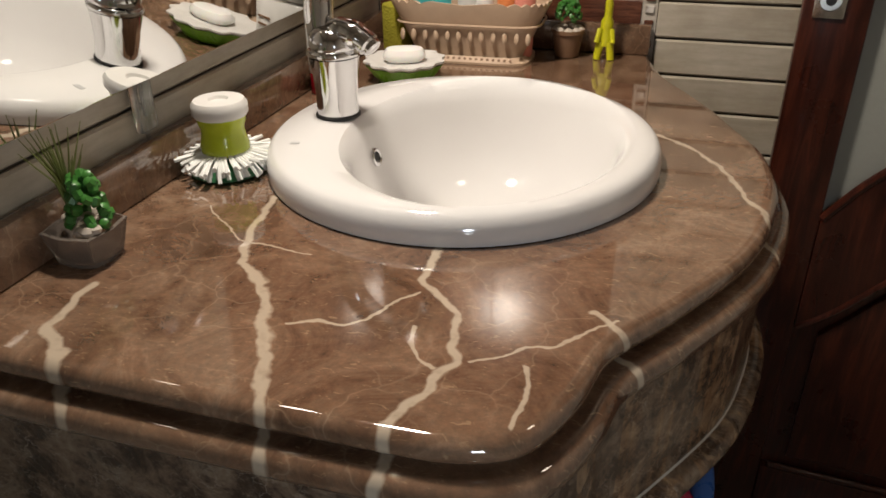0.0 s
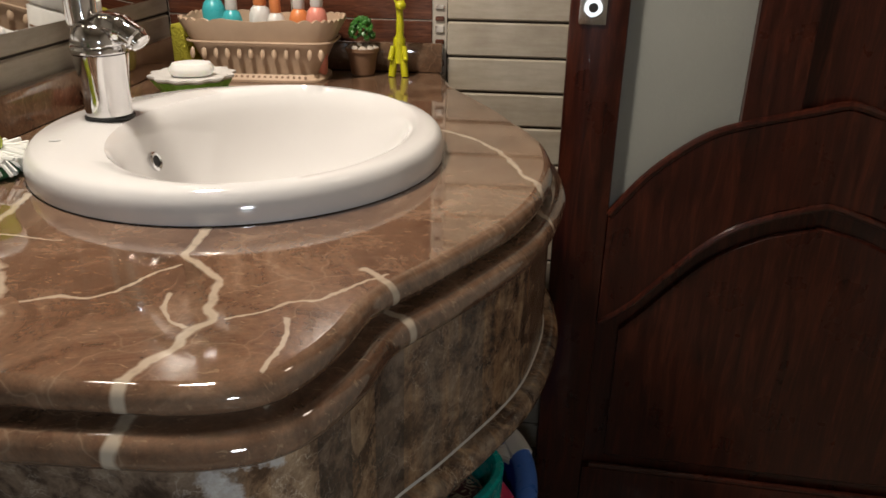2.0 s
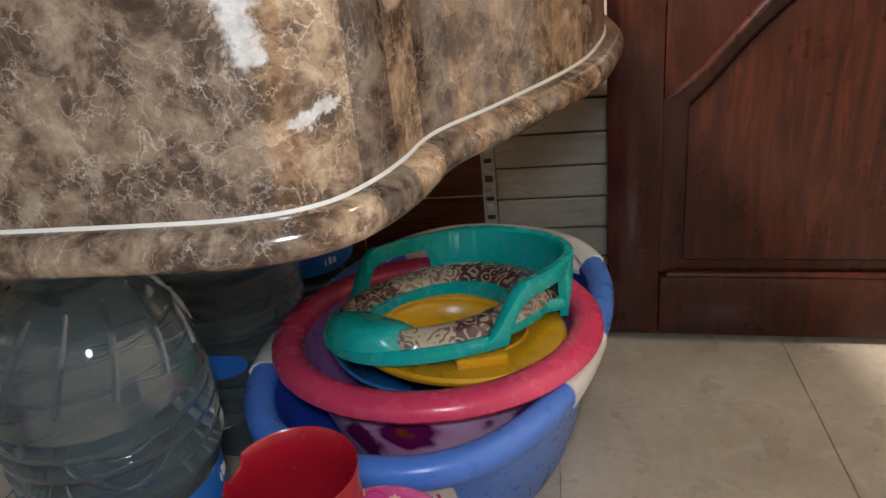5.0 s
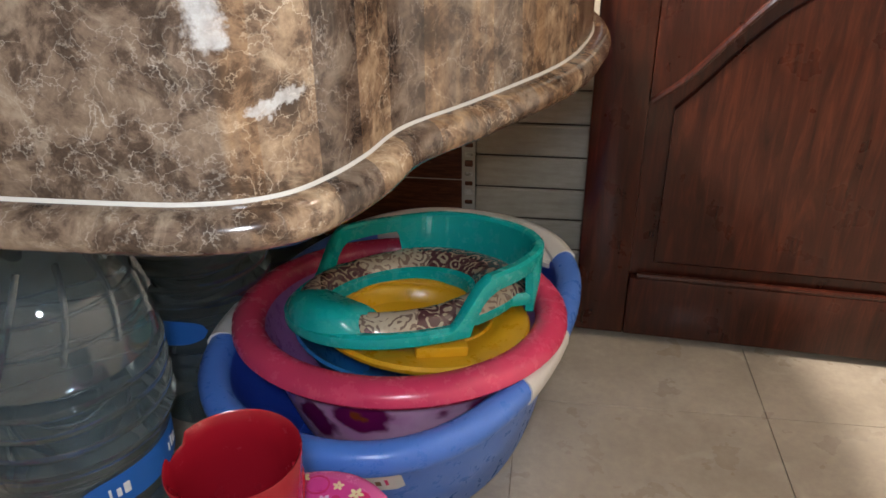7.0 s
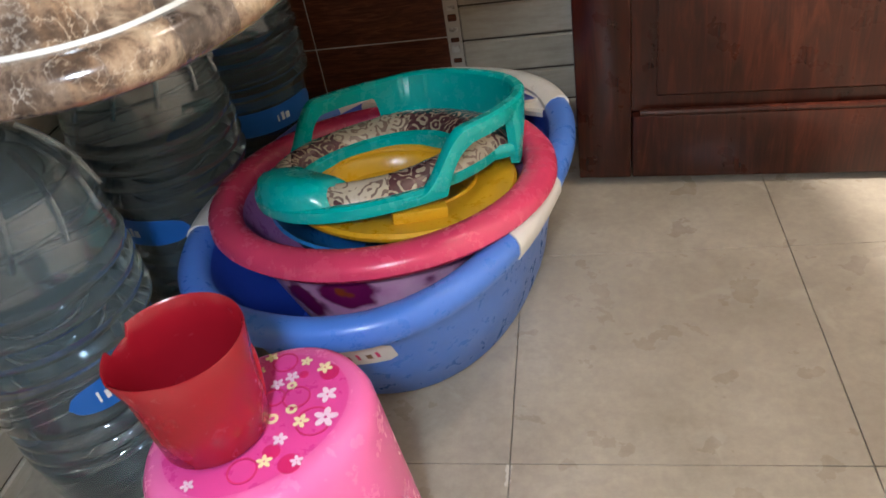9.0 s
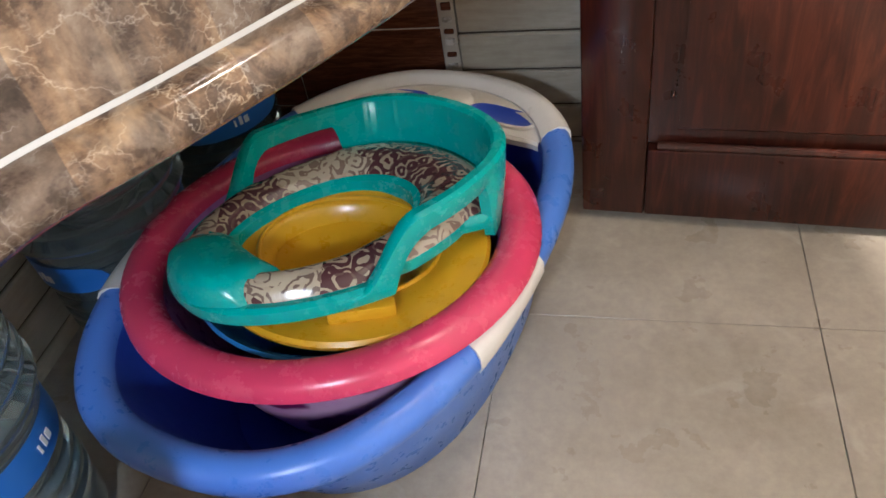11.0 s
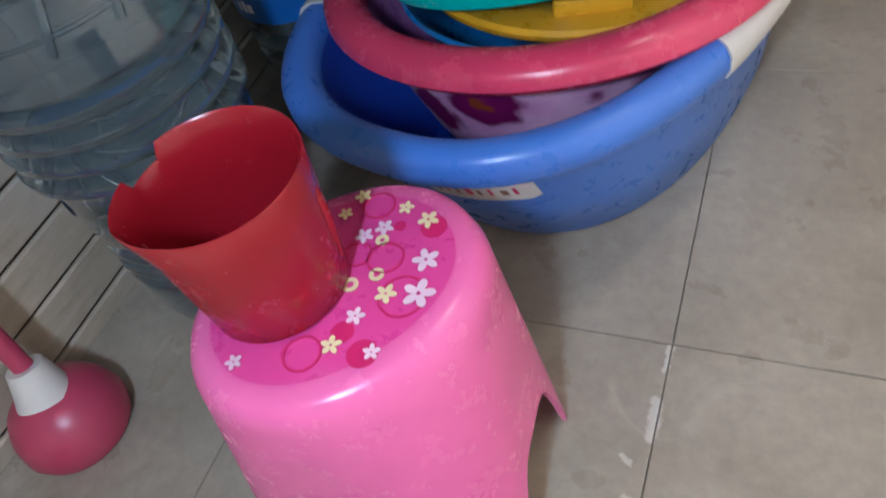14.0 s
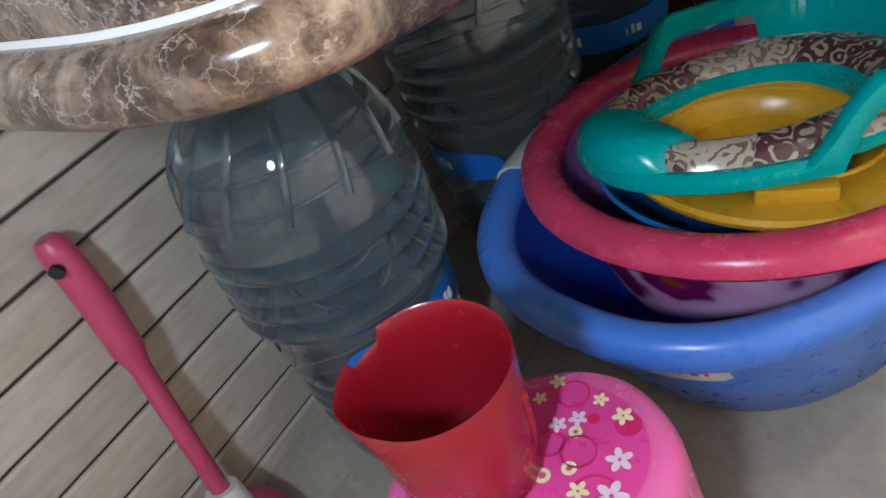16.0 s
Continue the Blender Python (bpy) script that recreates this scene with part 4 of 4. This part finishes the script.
outer_line = seat_line(0, 0.001)
cols = []
for k in range(-116, 117):
    u = (k % 360) / 360 * seg
    i, f = int(u) % seg, u - int(u)
    p = outer_line[i].lerp(outer_line[(i + 1) % seg], f)
    inward = -p.normalized()
    lo, hi = guard(abs(k))
    flare = 0.006 * (hi / 0.080) * (1 - ease((abs(k) - 40) / 30))
    cols.append([p + inward * d + Vector((0, 0, z)) for d, z in ((0.001, lo), (-0.003 - flare * 0.5, (lo + hi) / 2), (-0.003 - flare, hi - 0.004), (0.001 - flare, hi), (0.010 - flare, hi), (0.014 - flare, hi - 0.004), (0.013 - flare * 0.5, (lo + hi) / 2), (0.012, lo))])
part("back_and_handles", loft(cols, True, True, True), M_TEAL, seat, "turquoise back with two looped handles")

# ---- step stool ----
stool = thing("step_stool", pose(0.452, 0.508, 0.0, 0, 0, 5), "bubblegum pink plastic children's step stool with printed flowers", "stool")
ST, SZ = (0.103, 0.084), 0.272


def stool_ring(t, z, segs=96, inset=0.0):
    """t: 0 at the top, 1 at the floor."""
    top = oval(0, 0, z, ST[0] - inset, ST[1] - inset, segs, 2.15)
    shift = round(segs * 43 / 360)
    turn = radians(43)
    foot = oval(-0.008, -0.012, z, 0.126 - inset, 0.104 - inset, segs, 4.2)
    out = []
    for i in range(segs):
        v = top[(i - shift) % segs]
        a = Vector((v.x * math.cos(turn) - v.y * math.sin(turn), v.x * math.sin(turn) + v.y * math.cos(turn), z))
        out.append(a.lerp(foot[i], t))
    return out


def skirt(i, t):
    """Height on the skirt: the lower edge is cut into arches between the four feet."""
    a = 2 * math.pi * i / 96
    side = abs(math.sin(2 * a))
    low = 0.112 * max(0.0, 1 - (side / 0.74) ** 3.0)
    return (SZ - 0.016) * (1 - t) + low * t


rows = [stool_ring(0.0, SZ, inset=0.020), stool_ring(0.0, SZ - 0.001, inset=0.010), stool_ring(0.0, SZ - 0.005, inset=0.003)]
for k in range(15):
    t = k / 14
    rows.append([Vector((*stool_ring((SZ - skirt(i, t)) / SZ, 0)[i].xy, skirt(i, t))) for i in range(96)])
inner = [[v - Vector((v.x, v.y, 0)).normalized() * 0.004 for v in r] for r in reversed(rows[4:])]
part("body", loft(rows + inner, True, True, False), M_PINK, stool)
part("print_field", loft([stool_ring(0, SZ + 0.0012, inset=0.019), stool_ring(0, SZ + 0.0014, inset=0.021)], True, False, True), M_HOT, stool, "hot pink printed top")


def blossom(r, petals=5):
    bms = []
    for k in range(petals):
        a = 2 * math.pi * k / petals
        bms.append(loft([oval(0.58 * r * math.cos(a), 0.58 * r * math.sin(a), z, 0.46 * r, 0.28 * r, 12, 2.0, a) for z in (0.0, 0.0006)], True, False, True))
    return join(bms)


def hoop(r, w):
    return loft([oval(0, 0, 0, r, r, 32), oval(0, 0, 0.0006, r, r, 32), oval(0, 0, 0.0006, r - w, r - w, 32), oval(0, 0, 0, r - w, r - w, 32)])


prints = [("f", 0.072, 0.000, 0.0125, M_PALE), ("f", 0.069, 0.030, 0.0105, M_PALE), ("f", 0.060, 0.068, 0.0085, M_LEMON), ("f", -0.003, 0.086, 0.0070, M_LEMON), ("f", 0.047, -0.004, 0.0085, M_LEMON), ("f", 0.030, -0.026, 0.0075, M_PALE),
          ("f", 0.026, 0.056, 0.0075, M_PALE), ("f", 0.012, 0.046, 0.0075, M_PALE), ("f", 0.038, 0.078, 0.0065, M_LEMON), ("f", 0.020, -0.052, 0.0080, M_LEMON), ("f", 0.052, -0.052, 0.0065, M_PALE), ("f", -0.05, -0.078, 0.0065, M_PALE), ("f", -0.012, 0.066, 0.0060, M_LEMON),
          ("h", 0.036, 0.028, 0.0150, M_HOT2), ("h", 0.060, -0.004, 0.0185, M_HOT2), ("h", 0.014, 0.078, 0.0140, M_HOT2), ("h", 0.000, -0.062, 0.0150, M_HOT2), ("h", 0.012, 0.028, 0.0120, M_HOT2), ("h", 0.034, 0.012, 0.0060, M_LEMON), ("h", 0.028, 0.044, 0.0055, M_LEMON), ("h", 0.016, 0.000, 0.0065, M_LEMON),
          ("d", 0.066, 0.062, 0.0105, M_HOT2), ("d", 0.045, -0.054, 0.0115, M_HOT2), ("d", 0.024, -0.040, 0.0090, M_HOT2), ("d", 0.038, 0.060, 0.0050, M_HOT2)]
for kind, x, y, r, m in prints:
    x, y, r = x * 0.85, x * -0.05 + y * 0.86, r * 0.86
    b = blossom(r) if kind == "f" else hoop(r, 0.0016 if m is M_HOT2 else 0.003) if kind == "h" else lathe([(r, 0.0), (r, 0.0005)], 24, False, True)
    z = SZ + {"d": 0.0016, "h": 0.0021, "f": 0.0026}[kind]
    part({"f": "printed_flower", "h": "printed_ring", "d": "printed_dot"}[kind], b, m, stool, at=pose(x, y, z, 0, 0, 40 * x / r))

# ---- red mug on the stool ----
mug = thing("plastic_mug", pose(0.419, 0.499, SZ + 0.0035, 0, 0, 35), "red plastic bath mug with a notched rim, on the stool", "mug")
k = 72
shell = []
for r, z in ((0.030, 0.002), (0.048, 0.0), (0.052, 0.004), (0.055, 0.040), (0.058, 0.080), (0.061, 0.112), (0.0605, 0.114), (0.0585, 0.112), (0.0555, 0.080), (0.052, 0.040), (0.049, 0.008), (0.02, 0.005)):
    row = []
    for i in range(k):
        a = 360 * i / k
        notch = 0.011 if (z > 0.1 and 128 < a < 160) else 0.0
        lip = 0.005 * max(0.0, 1 - abs(a - 200) / 40) if z > 0.1 else 0.0
        row.append(Vector(((r * 0.90 + lip) * math.cos(radians(a)), (r * 0.90 + lip) * math.sin(radians(a)), (z - notch) * 0.92)))
    shell.append(row)
part("cup", loft(shell, True, True, True), M_RED, mug)
part("handle", tube(curve([(0.044, 0, 0.078), (0.0485, 0, 0.076), (0.0495, 0, 0.064), (0.0475, 0, 0.040), (0.0445, 0, 0.020), (0.041, 0, 0.012)], 6), 0.0045, 12), M_RED, mug, at=pose(0, 0, 0, 0, 0, -12))

# ---- plunger and scrubber by the wall ----
plunger = thing("plunger", pose(0.064, 0.452, 0.0), "dusty pink plastic plunger leaning on the tiled wall", "plunger")
part("bell", lathe([(0.030, 0.0), (0.055, 0.004), (0.060, 0.018), (0.057, 0.038), (0.047, 0.058), (0.030, 0.071), (0.020, 0.075)], 40), M_PLUNGER, plunger)
part("collar", tube([(-0.001, 0.001, 0.066), (-0.004, 0.006, 0.080), (-0.008, 0.012, 0.104)], [0.029, 0.025, 0.0185], 24), M_WHITE_P, plunger, "white plastic collar")
stick = curve([(-0.007, 0.010, 0.095), (-0.018, 0.022, 0.18), (-0.027, 0.034, 0.265), (-0.031, 0.039, 0.302), (-0.037, 0.046, 0.366), (-0.042, 0.047, 0.420)], 6)
part("handle", tube(stick, [0.0105] * 13 + [0.0115, 0.013, 0.0145, 0.0155, 0.016, 0.016, 0.016] + [0.0165] * 4 + [0.0165, 0.0165, 0.0165, 0.0165, 0.0155, 0.014, 0.010], 18), M_PLUNGER, plunger)
part("hang_hole", tube([(-0.0265, 0.034, 0.398), (-0.0235, 0.030, 0.3975)], 0.0068, 14), M_BLACK, plunger)
scrub = thing("cleaner_bottle", pose(0.105, 0.342, 0.030, 90, 0, 58), "red and white plastic cleaner bottle lying on the floor", "bottle")
part("body", lathe([(0.02, 0.0), (0.029, 0.003), (0.030, 0.02), (0.030, 0.10), (0.026, 0.115), (0.013, 0.125)], 32), M_RED, scrub)
part("sleeve", lathe([(0.0305, 0.03), (0.0308, 0.032), (0.0308, 0.085), (0.0305, 0.087)], 32, False, False), M_WHITE_P, scrub, "white label sleeve")

# ---- things on the counter ----
brush = thing("dish_brush", pose(0.068, 0.798, 0.8505), "round lime green dish brush with white cap and bristles", "brush")
part("bristle_base", lathe([(0.040, 0.0), (0.045, 0.003), (0.040, 0.012), (0.028, 0.020)], 32), M_GREENB, brush)
tufts = []
rng = random.Random(4)
for ringk, (r0, r1, count) in enumerate(((0.024, 0.052, 40), (0.024, 0.058, 46), (0.022, 0.044, 34))):
    for i in range(count):
        a = 2 * math.pi * (i + rng.random() * 0.6) / count
        z1 = (0.004, 0.016, 0.002)[ringk] + rng.uniform(0, 0.008)
        rr = r1 * rng.uniform(0.88, 1.08)
        tufts.append(tube([(r0 * math.cos(a), r0 * math.sin(a), 0.028), ((r0 + rr) * 0.5 * math.cos(a), (r0 + rr) * 0.5 * math.sin(a), 0.024), (rr * math.cos(a + 0.05), rr * math.sin(a + 0.05), z1)], [0.0016, 0.0020, 0.0026], 5))
tagged(part("bristles", join(tufts), M_BRISTLE, brush, "splayed white bristles"), kind="stuff")
part("body", lathe([(0.028, 0.026), (0.029, 0.034), (0.026, 0.046), (0.025, 0.054), (0.028, 0.064), (0.029, 0.070)], 36), M_LIME, brush, "lime green translucent body")
part("cap", lathe([(0.030, 0.070), (0.0325, 0.074), (0.0325, 0.084), (0.029, 0.089), (0.012, 0.0895), (0.010, 0.086)], 36), M_WHITE_P, brush, "white cap")

plant = thing("succulent_pot", pose(0.052, 0.572, 0.8505), "small glass pot with pebbles, a green succulent and grass", "potted plant")
part("pot", loft([oval(0, 0, 0.001, 0.022, 0.022, 8, 4), oval(0, 0, 0.0, 0.025, 0.025, 8, 4), oval(0, 0, 0.034, 0.033, 0.033, 8, 4), oval(0, 0, 0.035, 0.030, 0.030, 8, 4), oval(0, 0, 0.008, 0.022, 0.022, 8, 4)], True, True, True), mat("smoky_glass", (0.42, 0.36, 0.31), 0.08, Transmission_Weight=0.7, IOR=1.45), plant, "smoky glass pot")
for i in range(16):
    a, r = rng.uniform(0, 6.28), rng.uniform(0.0, 0.028)
    b = dome(rng.uniform(0.006, 0.010), 0, 0.75, 8)
    part("pebble", b, M_STONE, plant, at=pose(r * math.cos(a), r * math.sin(a), 0.034 + rng.uniform(0, 0.005), rng.uniform(-30, 30), 0, rng.uniform(0, 360)))
for i in range(46):
    a, h = rng.uniform(0, 6.28), rng.uniform(0.038, 0.085)
    r = 0.016 * (1.15 - (h - 0.038) / 0.07)
    part("leaf", dome(0.0058, 0, 1.2, 6), M_LEAF, plant, at=pose(0.010 + r * math.cos(a), r * math.sin(a), h, rng.uniform(-40, 40), rng.uniform(-40, 40), 0))
blades = []
for i in range(26):
    a, lean = rng.uniform(0, 6.28), rng.uniform(0.004, 0.034)
    h = rng.uniform(0.06, 0.105)
    x0 = -0.008
    blades.append(tube([(x0, 0, 0.036), (x0 + 0.3 * lean * math.cos(a), 0.3 * lean * math.sin(a), 0.036 + h * 0.55), (x0 - 0.006 + lean * math.cos(a), lean * math.sin(a), 0.036 + h)], [0.0013, 0.0011, 0.0003], 4))
part("grass", join(blades), M_GRASS, plant, "thin green and straw blades")

soap = thing("soap_dish", pose(0.146, 1.212, 0.8505), "green and white ruffled soap dish with a white soap bar", "soap dish")


def frill(r, z, amp, lobes=12, segs=96):
    return [Vector(((r + amp * math.cos(lobes * 2 * math.pi * i / segs)) * math.cos(2 * math.pi * i / segs), (r + amp * math.cos(lobes * 2 * math.pi * i / segs)) * math.sin(2 * math.pi * i / segs), z)) for i in range(segs)]


part("bowl", loft([frill(0.035, 0.001, 0), frill(0.042, 0.0, 0), frill(0.054, 0.016, 0.0015), frill(0.061, 0.028, 0.003), frill(0.058, 0.028, 0.003), frill(0.045, 0.010, 0)], True, True, True), M_LIMEG, soap)
part("tray", loft([frill(0.056, 0.026, 0.003), frill(0.064, 0.032, 0.0035), frill(0.064, 0.035, 0.0035), frill(0.055, 0.036, 0.0025), frill(0.046, 0.031, 0.001), frill(0.02, 0.030, 0)], True, False, True), M_WHITE_P, soap, "white scalloped tray")
bar = thing("soap_bar", pose(0.146, 1.212, 0.8825, 0, 0, 20), "white oval soap bar in the dish", "soap")
part("bar", loft([oval(0, 0, z, 0.034 * f, 0.023 * f, 32, 2.6) for f, z in ((0.5, 0.0), (0.85, 0.0), (1.0, 0.006), (1.0, 0.012), (0.85, 0.019), (0.5, 0.021))], True, True, True), M_SOAP, bar)

tubeb = thing("toothpaste_tube", pose(0.044, 1.118, 0.8505), "white plastic tube standing on its red cap", "tube")
part("cap", lathe([(0.019, 0.0), (0.020, 0.002), (0.019, 0.030), (0.017, 0.032)], 28), M_RED, tubeb, "red cap")
part("body", lathe([(0.0185, 0.032), (0.0195, 0.036), (0.0195, 0.128), (0.015, 0.134)], 28), M_WHITE_P, tubeb)
part("lid", lathe([(0.0185, 0.1345), (0.0190, 0.136), (0.0190, 0.150), (0.016, 0.153)], 28), M_WHITE_P, tubeb)
for z in (0.06, 0.075, 0.088, 0.10):
    part("print_bar", box(0.0190, 0.0202, -0.006, 0.006, z, z + 0.003), M_POT, tubeb, at=pose(0, 0, 0, 0, 0, -60))

sponge = thing("bath_sponge", pose(0.070, 1.385, 0.8505, 0, 0, -24), "olive yellow sponge standing on end", "sponge")
part("foam", box(-0.024, 0.024, -0.017, 0.017, 0.0, 0.086, 0.006, 3), M_SPONGE, sponge)

basket = thing("toiletry_basket", pose(0.212, 1.384, 0.8505, 0, 0, 2), "cream embossed plastic basket with a scalloped rim", "basket")
rows = []
for t, z in ((0.0, 0.001), (0.0, 0.014), (0.12, 0.026), (0.55, 0.064), (0.62, 0.070), (0.92, 0.092), (1.0, 0.100)):
    rx, ry = 0.098 + 0.040 * t, 0.048 + 0.020 * t
    row = []
    for i, v in enumerate(oval(0, 0, z, rx, ry, 112, 5.0)):
        row.append(v + Vector((0, 0, 0.005 * abs(math.sin(i * math.pi / 4)) if z > 0.095 else 0)))
    rows.append(row)
inner = [[Vector((v.x * 0.965, v.y * 0.93, v.z)) for v in r] for r in reversed(rows)]
part("wall", loft(rows + inner, True, True, True), M_CREAM_P, basket)
rib = [oval(0, 0, 0.066, 0.1265, 0.0632, 80, 5.0)]
part("trim_band", tube(rib[0] + [rib[0][0]], 0.0022, 6, False), M_CREAM_P, basket)
part("base_lip", loft([oval(0, 0, z, 0.100 + d, 0.050 + d, 80, 5.0) for d, z in ((0.0, 0.0), (0.010, 0.0), (0.010, 0.004), (0.0, 0.012))], True, True, False), M_CREAM_P, basket)
for i in range(17):
    part("vent_hole", lathe([(0.0001, 0.0), (0.0026, 0.0)], 10, False, False), M_POT, basket, at=pose(-0.080 + 0.010 * i, -0.0553, 0.0085, 58, 0, 0))
for i in range(12):
    x = -0.11 + 0.02 * i
    part("embossed_leaf", moved(dome(0.008, 0, 0.35, 8), pose(0, 0, 0, 90, 0, 0) @ Matrix.Diagonal((0.6, 1.3, 1, 1))), M_CREAM_P, basket, at=pose(x, -0.0595, 0.047, -8, 0, 18 if i % 2 else -18))

contents = [(-0.090, 0.012, M_TEALB, 0.150, 0.020), (-0.052, -0.012, M_TEALB, 0.132, 0.017), (-0.012, 0.010, M_WHITE_P, 0.140, 0.019), (0.026, -0.010, M_WHITE_P, 0.128, 0.016), (0.058, 0.014, M_ORANGE, 0.134, 0.017), (0.092, -0.006, M_SALMON, 0.142, 0.018)]
for x, y, m, h, r in contents:
    b = thing("toiletry_bottle", pose(0.212 + x, 1.384 + y, 0.858, 0, 4 * (x * 10 % 1 - 0.5), 0), "small plastic toiletry bottle in the basket", "bottle", "toiletries in the basket")
    part("body", lathe([(r * 0.9, 0.0), (r, 0.004), (r, h * 0.68), (r * 0.8, h * 0.76), (r * 0.5, h * 0.8)], 24), m, b)
    part("cap", lathe([(r * 0.55, h * 0.8), (r * 0.6, h * 0.82), (r * 0.58, h), (r * 0.4, h * 1.01)], 20), M_WHITE_P if m is not M_WHITE_P else M_ORANGE, b)

pot = thing("potted_cactus", pose(0.376, 1.424, 0.8505), "small clay pot with shells and a green artificial plant", "potted plant")
part("pot", lathe([(0.018, 0.0), (0.021, 0.002), (0.027, 0.040), (0.030, 0.042), (0.030, 0.048), (0.024, 0.048), (0.02, 0.040)], 28), M_POT, pot)
for i in range(9):
    a = 2 * math.pi * i / 9
    part("shell", dome(0.0085, 0, 0.8, 8), M_STONE, pot, at=pose(0.022 * math.cos(a), 0.022 * math.sin(a), 0.046, 20 * math.sin(a), 20, 40 * i))
bits = []
for i in range(120):
    a, b, r = rng.uniform(0, 6.28), rng.uniform(-0.4, 1.5), 0.021
    bits.append(moved(dome(0.0042, 0, 1.5, 5), pose(r * math.cos(a) * math.cos(b), r * math.sin(a) * math.cos(b), 0.074 + 1.15 * r * math.sin(b), rng.uniform(-60, 60), rng.uniform(-60, 60), 0)))
part("foliage", join(bits), M_LEAF, pot)

figure = join([tube(curve([(0, 0, 0.022), (0, 0.002, 0.05), (0.002, 0.0, 0.085), (0.001, 0, 0.118)], 5), [0.013] * 4 + [0.011] * 4 + [0.007] * 4 + [0.006] * 4, 14), moved(dome(0.010, 0, 0.85, 12), pose(0.004, -0.006, 0.122)), tube([(0.008, -0.006, 0.126), (0.012, -0.006, 0.140)], 0.0022, 6), tube([(-0.004, -0.006, 0.126), (-0.008, -0.006, 0.140)], 0.0022, 6),
               tube([(-0.008, -0.006, 0.030), (-0.012, -0.010, 0.0)], [0.007, 0.0065], 10), tube([(0.008, -0.006, 0.030), (0.012, -0.010, 0.0)], [0.007, 0.0065], 10), tube([(-0.010, -0.006, 0.052), (-0.014, -0.016, 0.030)], 0.0045, 8), tube([(0.010, -0.006, 0.052), (0.014, -0.016, 0.030)], 0.0045, 8)])
statue = part("animal_figurine", figure, M_GIRAFFE, None, at=pose(0.442, 1.424, 0.8505))
tagged(statue, "small lime yellow long-necked animal figurine on the counter", "figurine")


# ---- tiles ----
def slab_mesh(name, sx, sy, sz, bevel, material):
    b = box(0, sx, 0, sy, 0, sz, bevel, 1)
    me = bpy.data.meshes.new(name)
    bmesh.ops.recalc_face_normals(b, faces=b.faces)
    b.to_mesh(me)
    b.free()
    me.materials.append(material)
    return me


GAP = 0.0045
meshes = {}


def piece(name, parent, x, y, z, sx, sy, sz, bevel, material):
    key = (round(sx, 3), round(sy, 3), round(sz, 3), material.name)
    if key not in meshes:
        meshes[key] = slab_mesh(name, sx, sy, sz, bevel, material)
    ob = new(name, meshes[key])
    ob.matrix_basis = Matrix.Translation((x, y, z))
    ob.parent = parent
    return ob


# heights of the grooves, low courses and the ones above the counter
UPPER = [0.8135 + 0.0642 * k for k in range(26)]
WEST_LINES = [-0.010, 0.025] + [0.085 + 0.0600 * k for k in range(10)] + [0.687, 0.749] + UPPER
NORTH_LINES = [-0.010, 0.0035] + [0.071 + 0.0672 * k for k in range(10)] + [0.749] + UPPER
for a, b in zip(WEST_LINES, WEST_LINES[1:]):
    for y0, y1 in ((ROOM_Y, -0.75), (-0.75, 0.0), (0.0, 0.75), (0.75, WALL_Y)):
        piece("tile", WEST, -0.0085, y0 + 0.001, a + GAP / 2, 0.0085, y1 - y0 - 0.002, b - a - GAP, 0.0028, M_CREAM)
for a, b in zip(NORTH_LINES, NORTH_LINES[1:]):
    for x0, x1 in ((0.522, 1.06), (1.06, ROOM_X)):
        piece("tile", NORTH, x0 + 0.001, WALL_Y, a + GAP / 2, x1 - x0 - 0.002, 0.0085, b - a - GAP, 0.0028, M_CREAM)
for k, (a, b) in enumerate(((-0.01, 0.075), (0.075, 0.217), (0.217, 0.362), (0.362, 0.507), (0.507, 0.652), (0.652, 0.797), (0.797, 0.941), (0.941, 1.09), (1.09, 1.24), (1.24, 1.39), (1.39, 1.54), (1.54, 1.69), (1.69, 1.84), (1.84, 1.99), (1.99, 2.14), (2.14, 2.29), (2.29, 2.44))):
    for x0, x1 in ((0.0, 0.235), (0.235, 0.496)):
        piece("tile", NORTH, x0 + 0.001, WALL_Y + 0.001, a + 0.0012, x1 - x0 - 0.002, 0.0075, b - a - 0.0024, 0.0012, M_BROWN)
# thin mosaic border between the brown and the cream tiles
strip_bm = box(0.4965, 0.5215, WALL_Y + 0.003, WALL_Y + 0.0078, -0.01, 2.44)
part("border_bed", strip_bm, M_GROUT_LIGHT, NORTH, smooth=False)
for k in range(120):
    z = 0.0 + 0.0204 * k
    if z < 2.42:
        piece("bead", NORTH, 0.5010, WALL_Y - 0.001, z + 0.002, 0.016, 0.005, 0.0085 if k % 3 else 0.013, 0.0015, M_CHALK if k % 2 else M_BROWN)
# white grout in the brown field
part("joint_bed", box(0.0, 0.496, WALL_Y + 0.003, WALL_Y + 0.0076, -0.01, 2.44), M_GROUT_LIGHT, NORTH, smooth=False)

TILE = 0.400
for i in range(-2, 4):
    for j in range(-6, 4):
        x0, y0 = 0.634 + TILE * i, 0.672 + TILE * j
        x1, y1 = min(x0 + TILE, ROOM_X), min(y0 + TILE, WALL_Y)
        x0, y0 = max(x0, 0.0), max(y0, ROOM_Y)
        if x1 - x0 < 0.01 or y1 - y0 < 0.01:
            continue
        piece("tile", FLOOR, x0 + 0.0006, y0 + 0.0006, -0.0065, x1 - x0 - 0.0012, y1 - y0 - 0.0012, 0.0065, 0.0006, M_FLOOR)
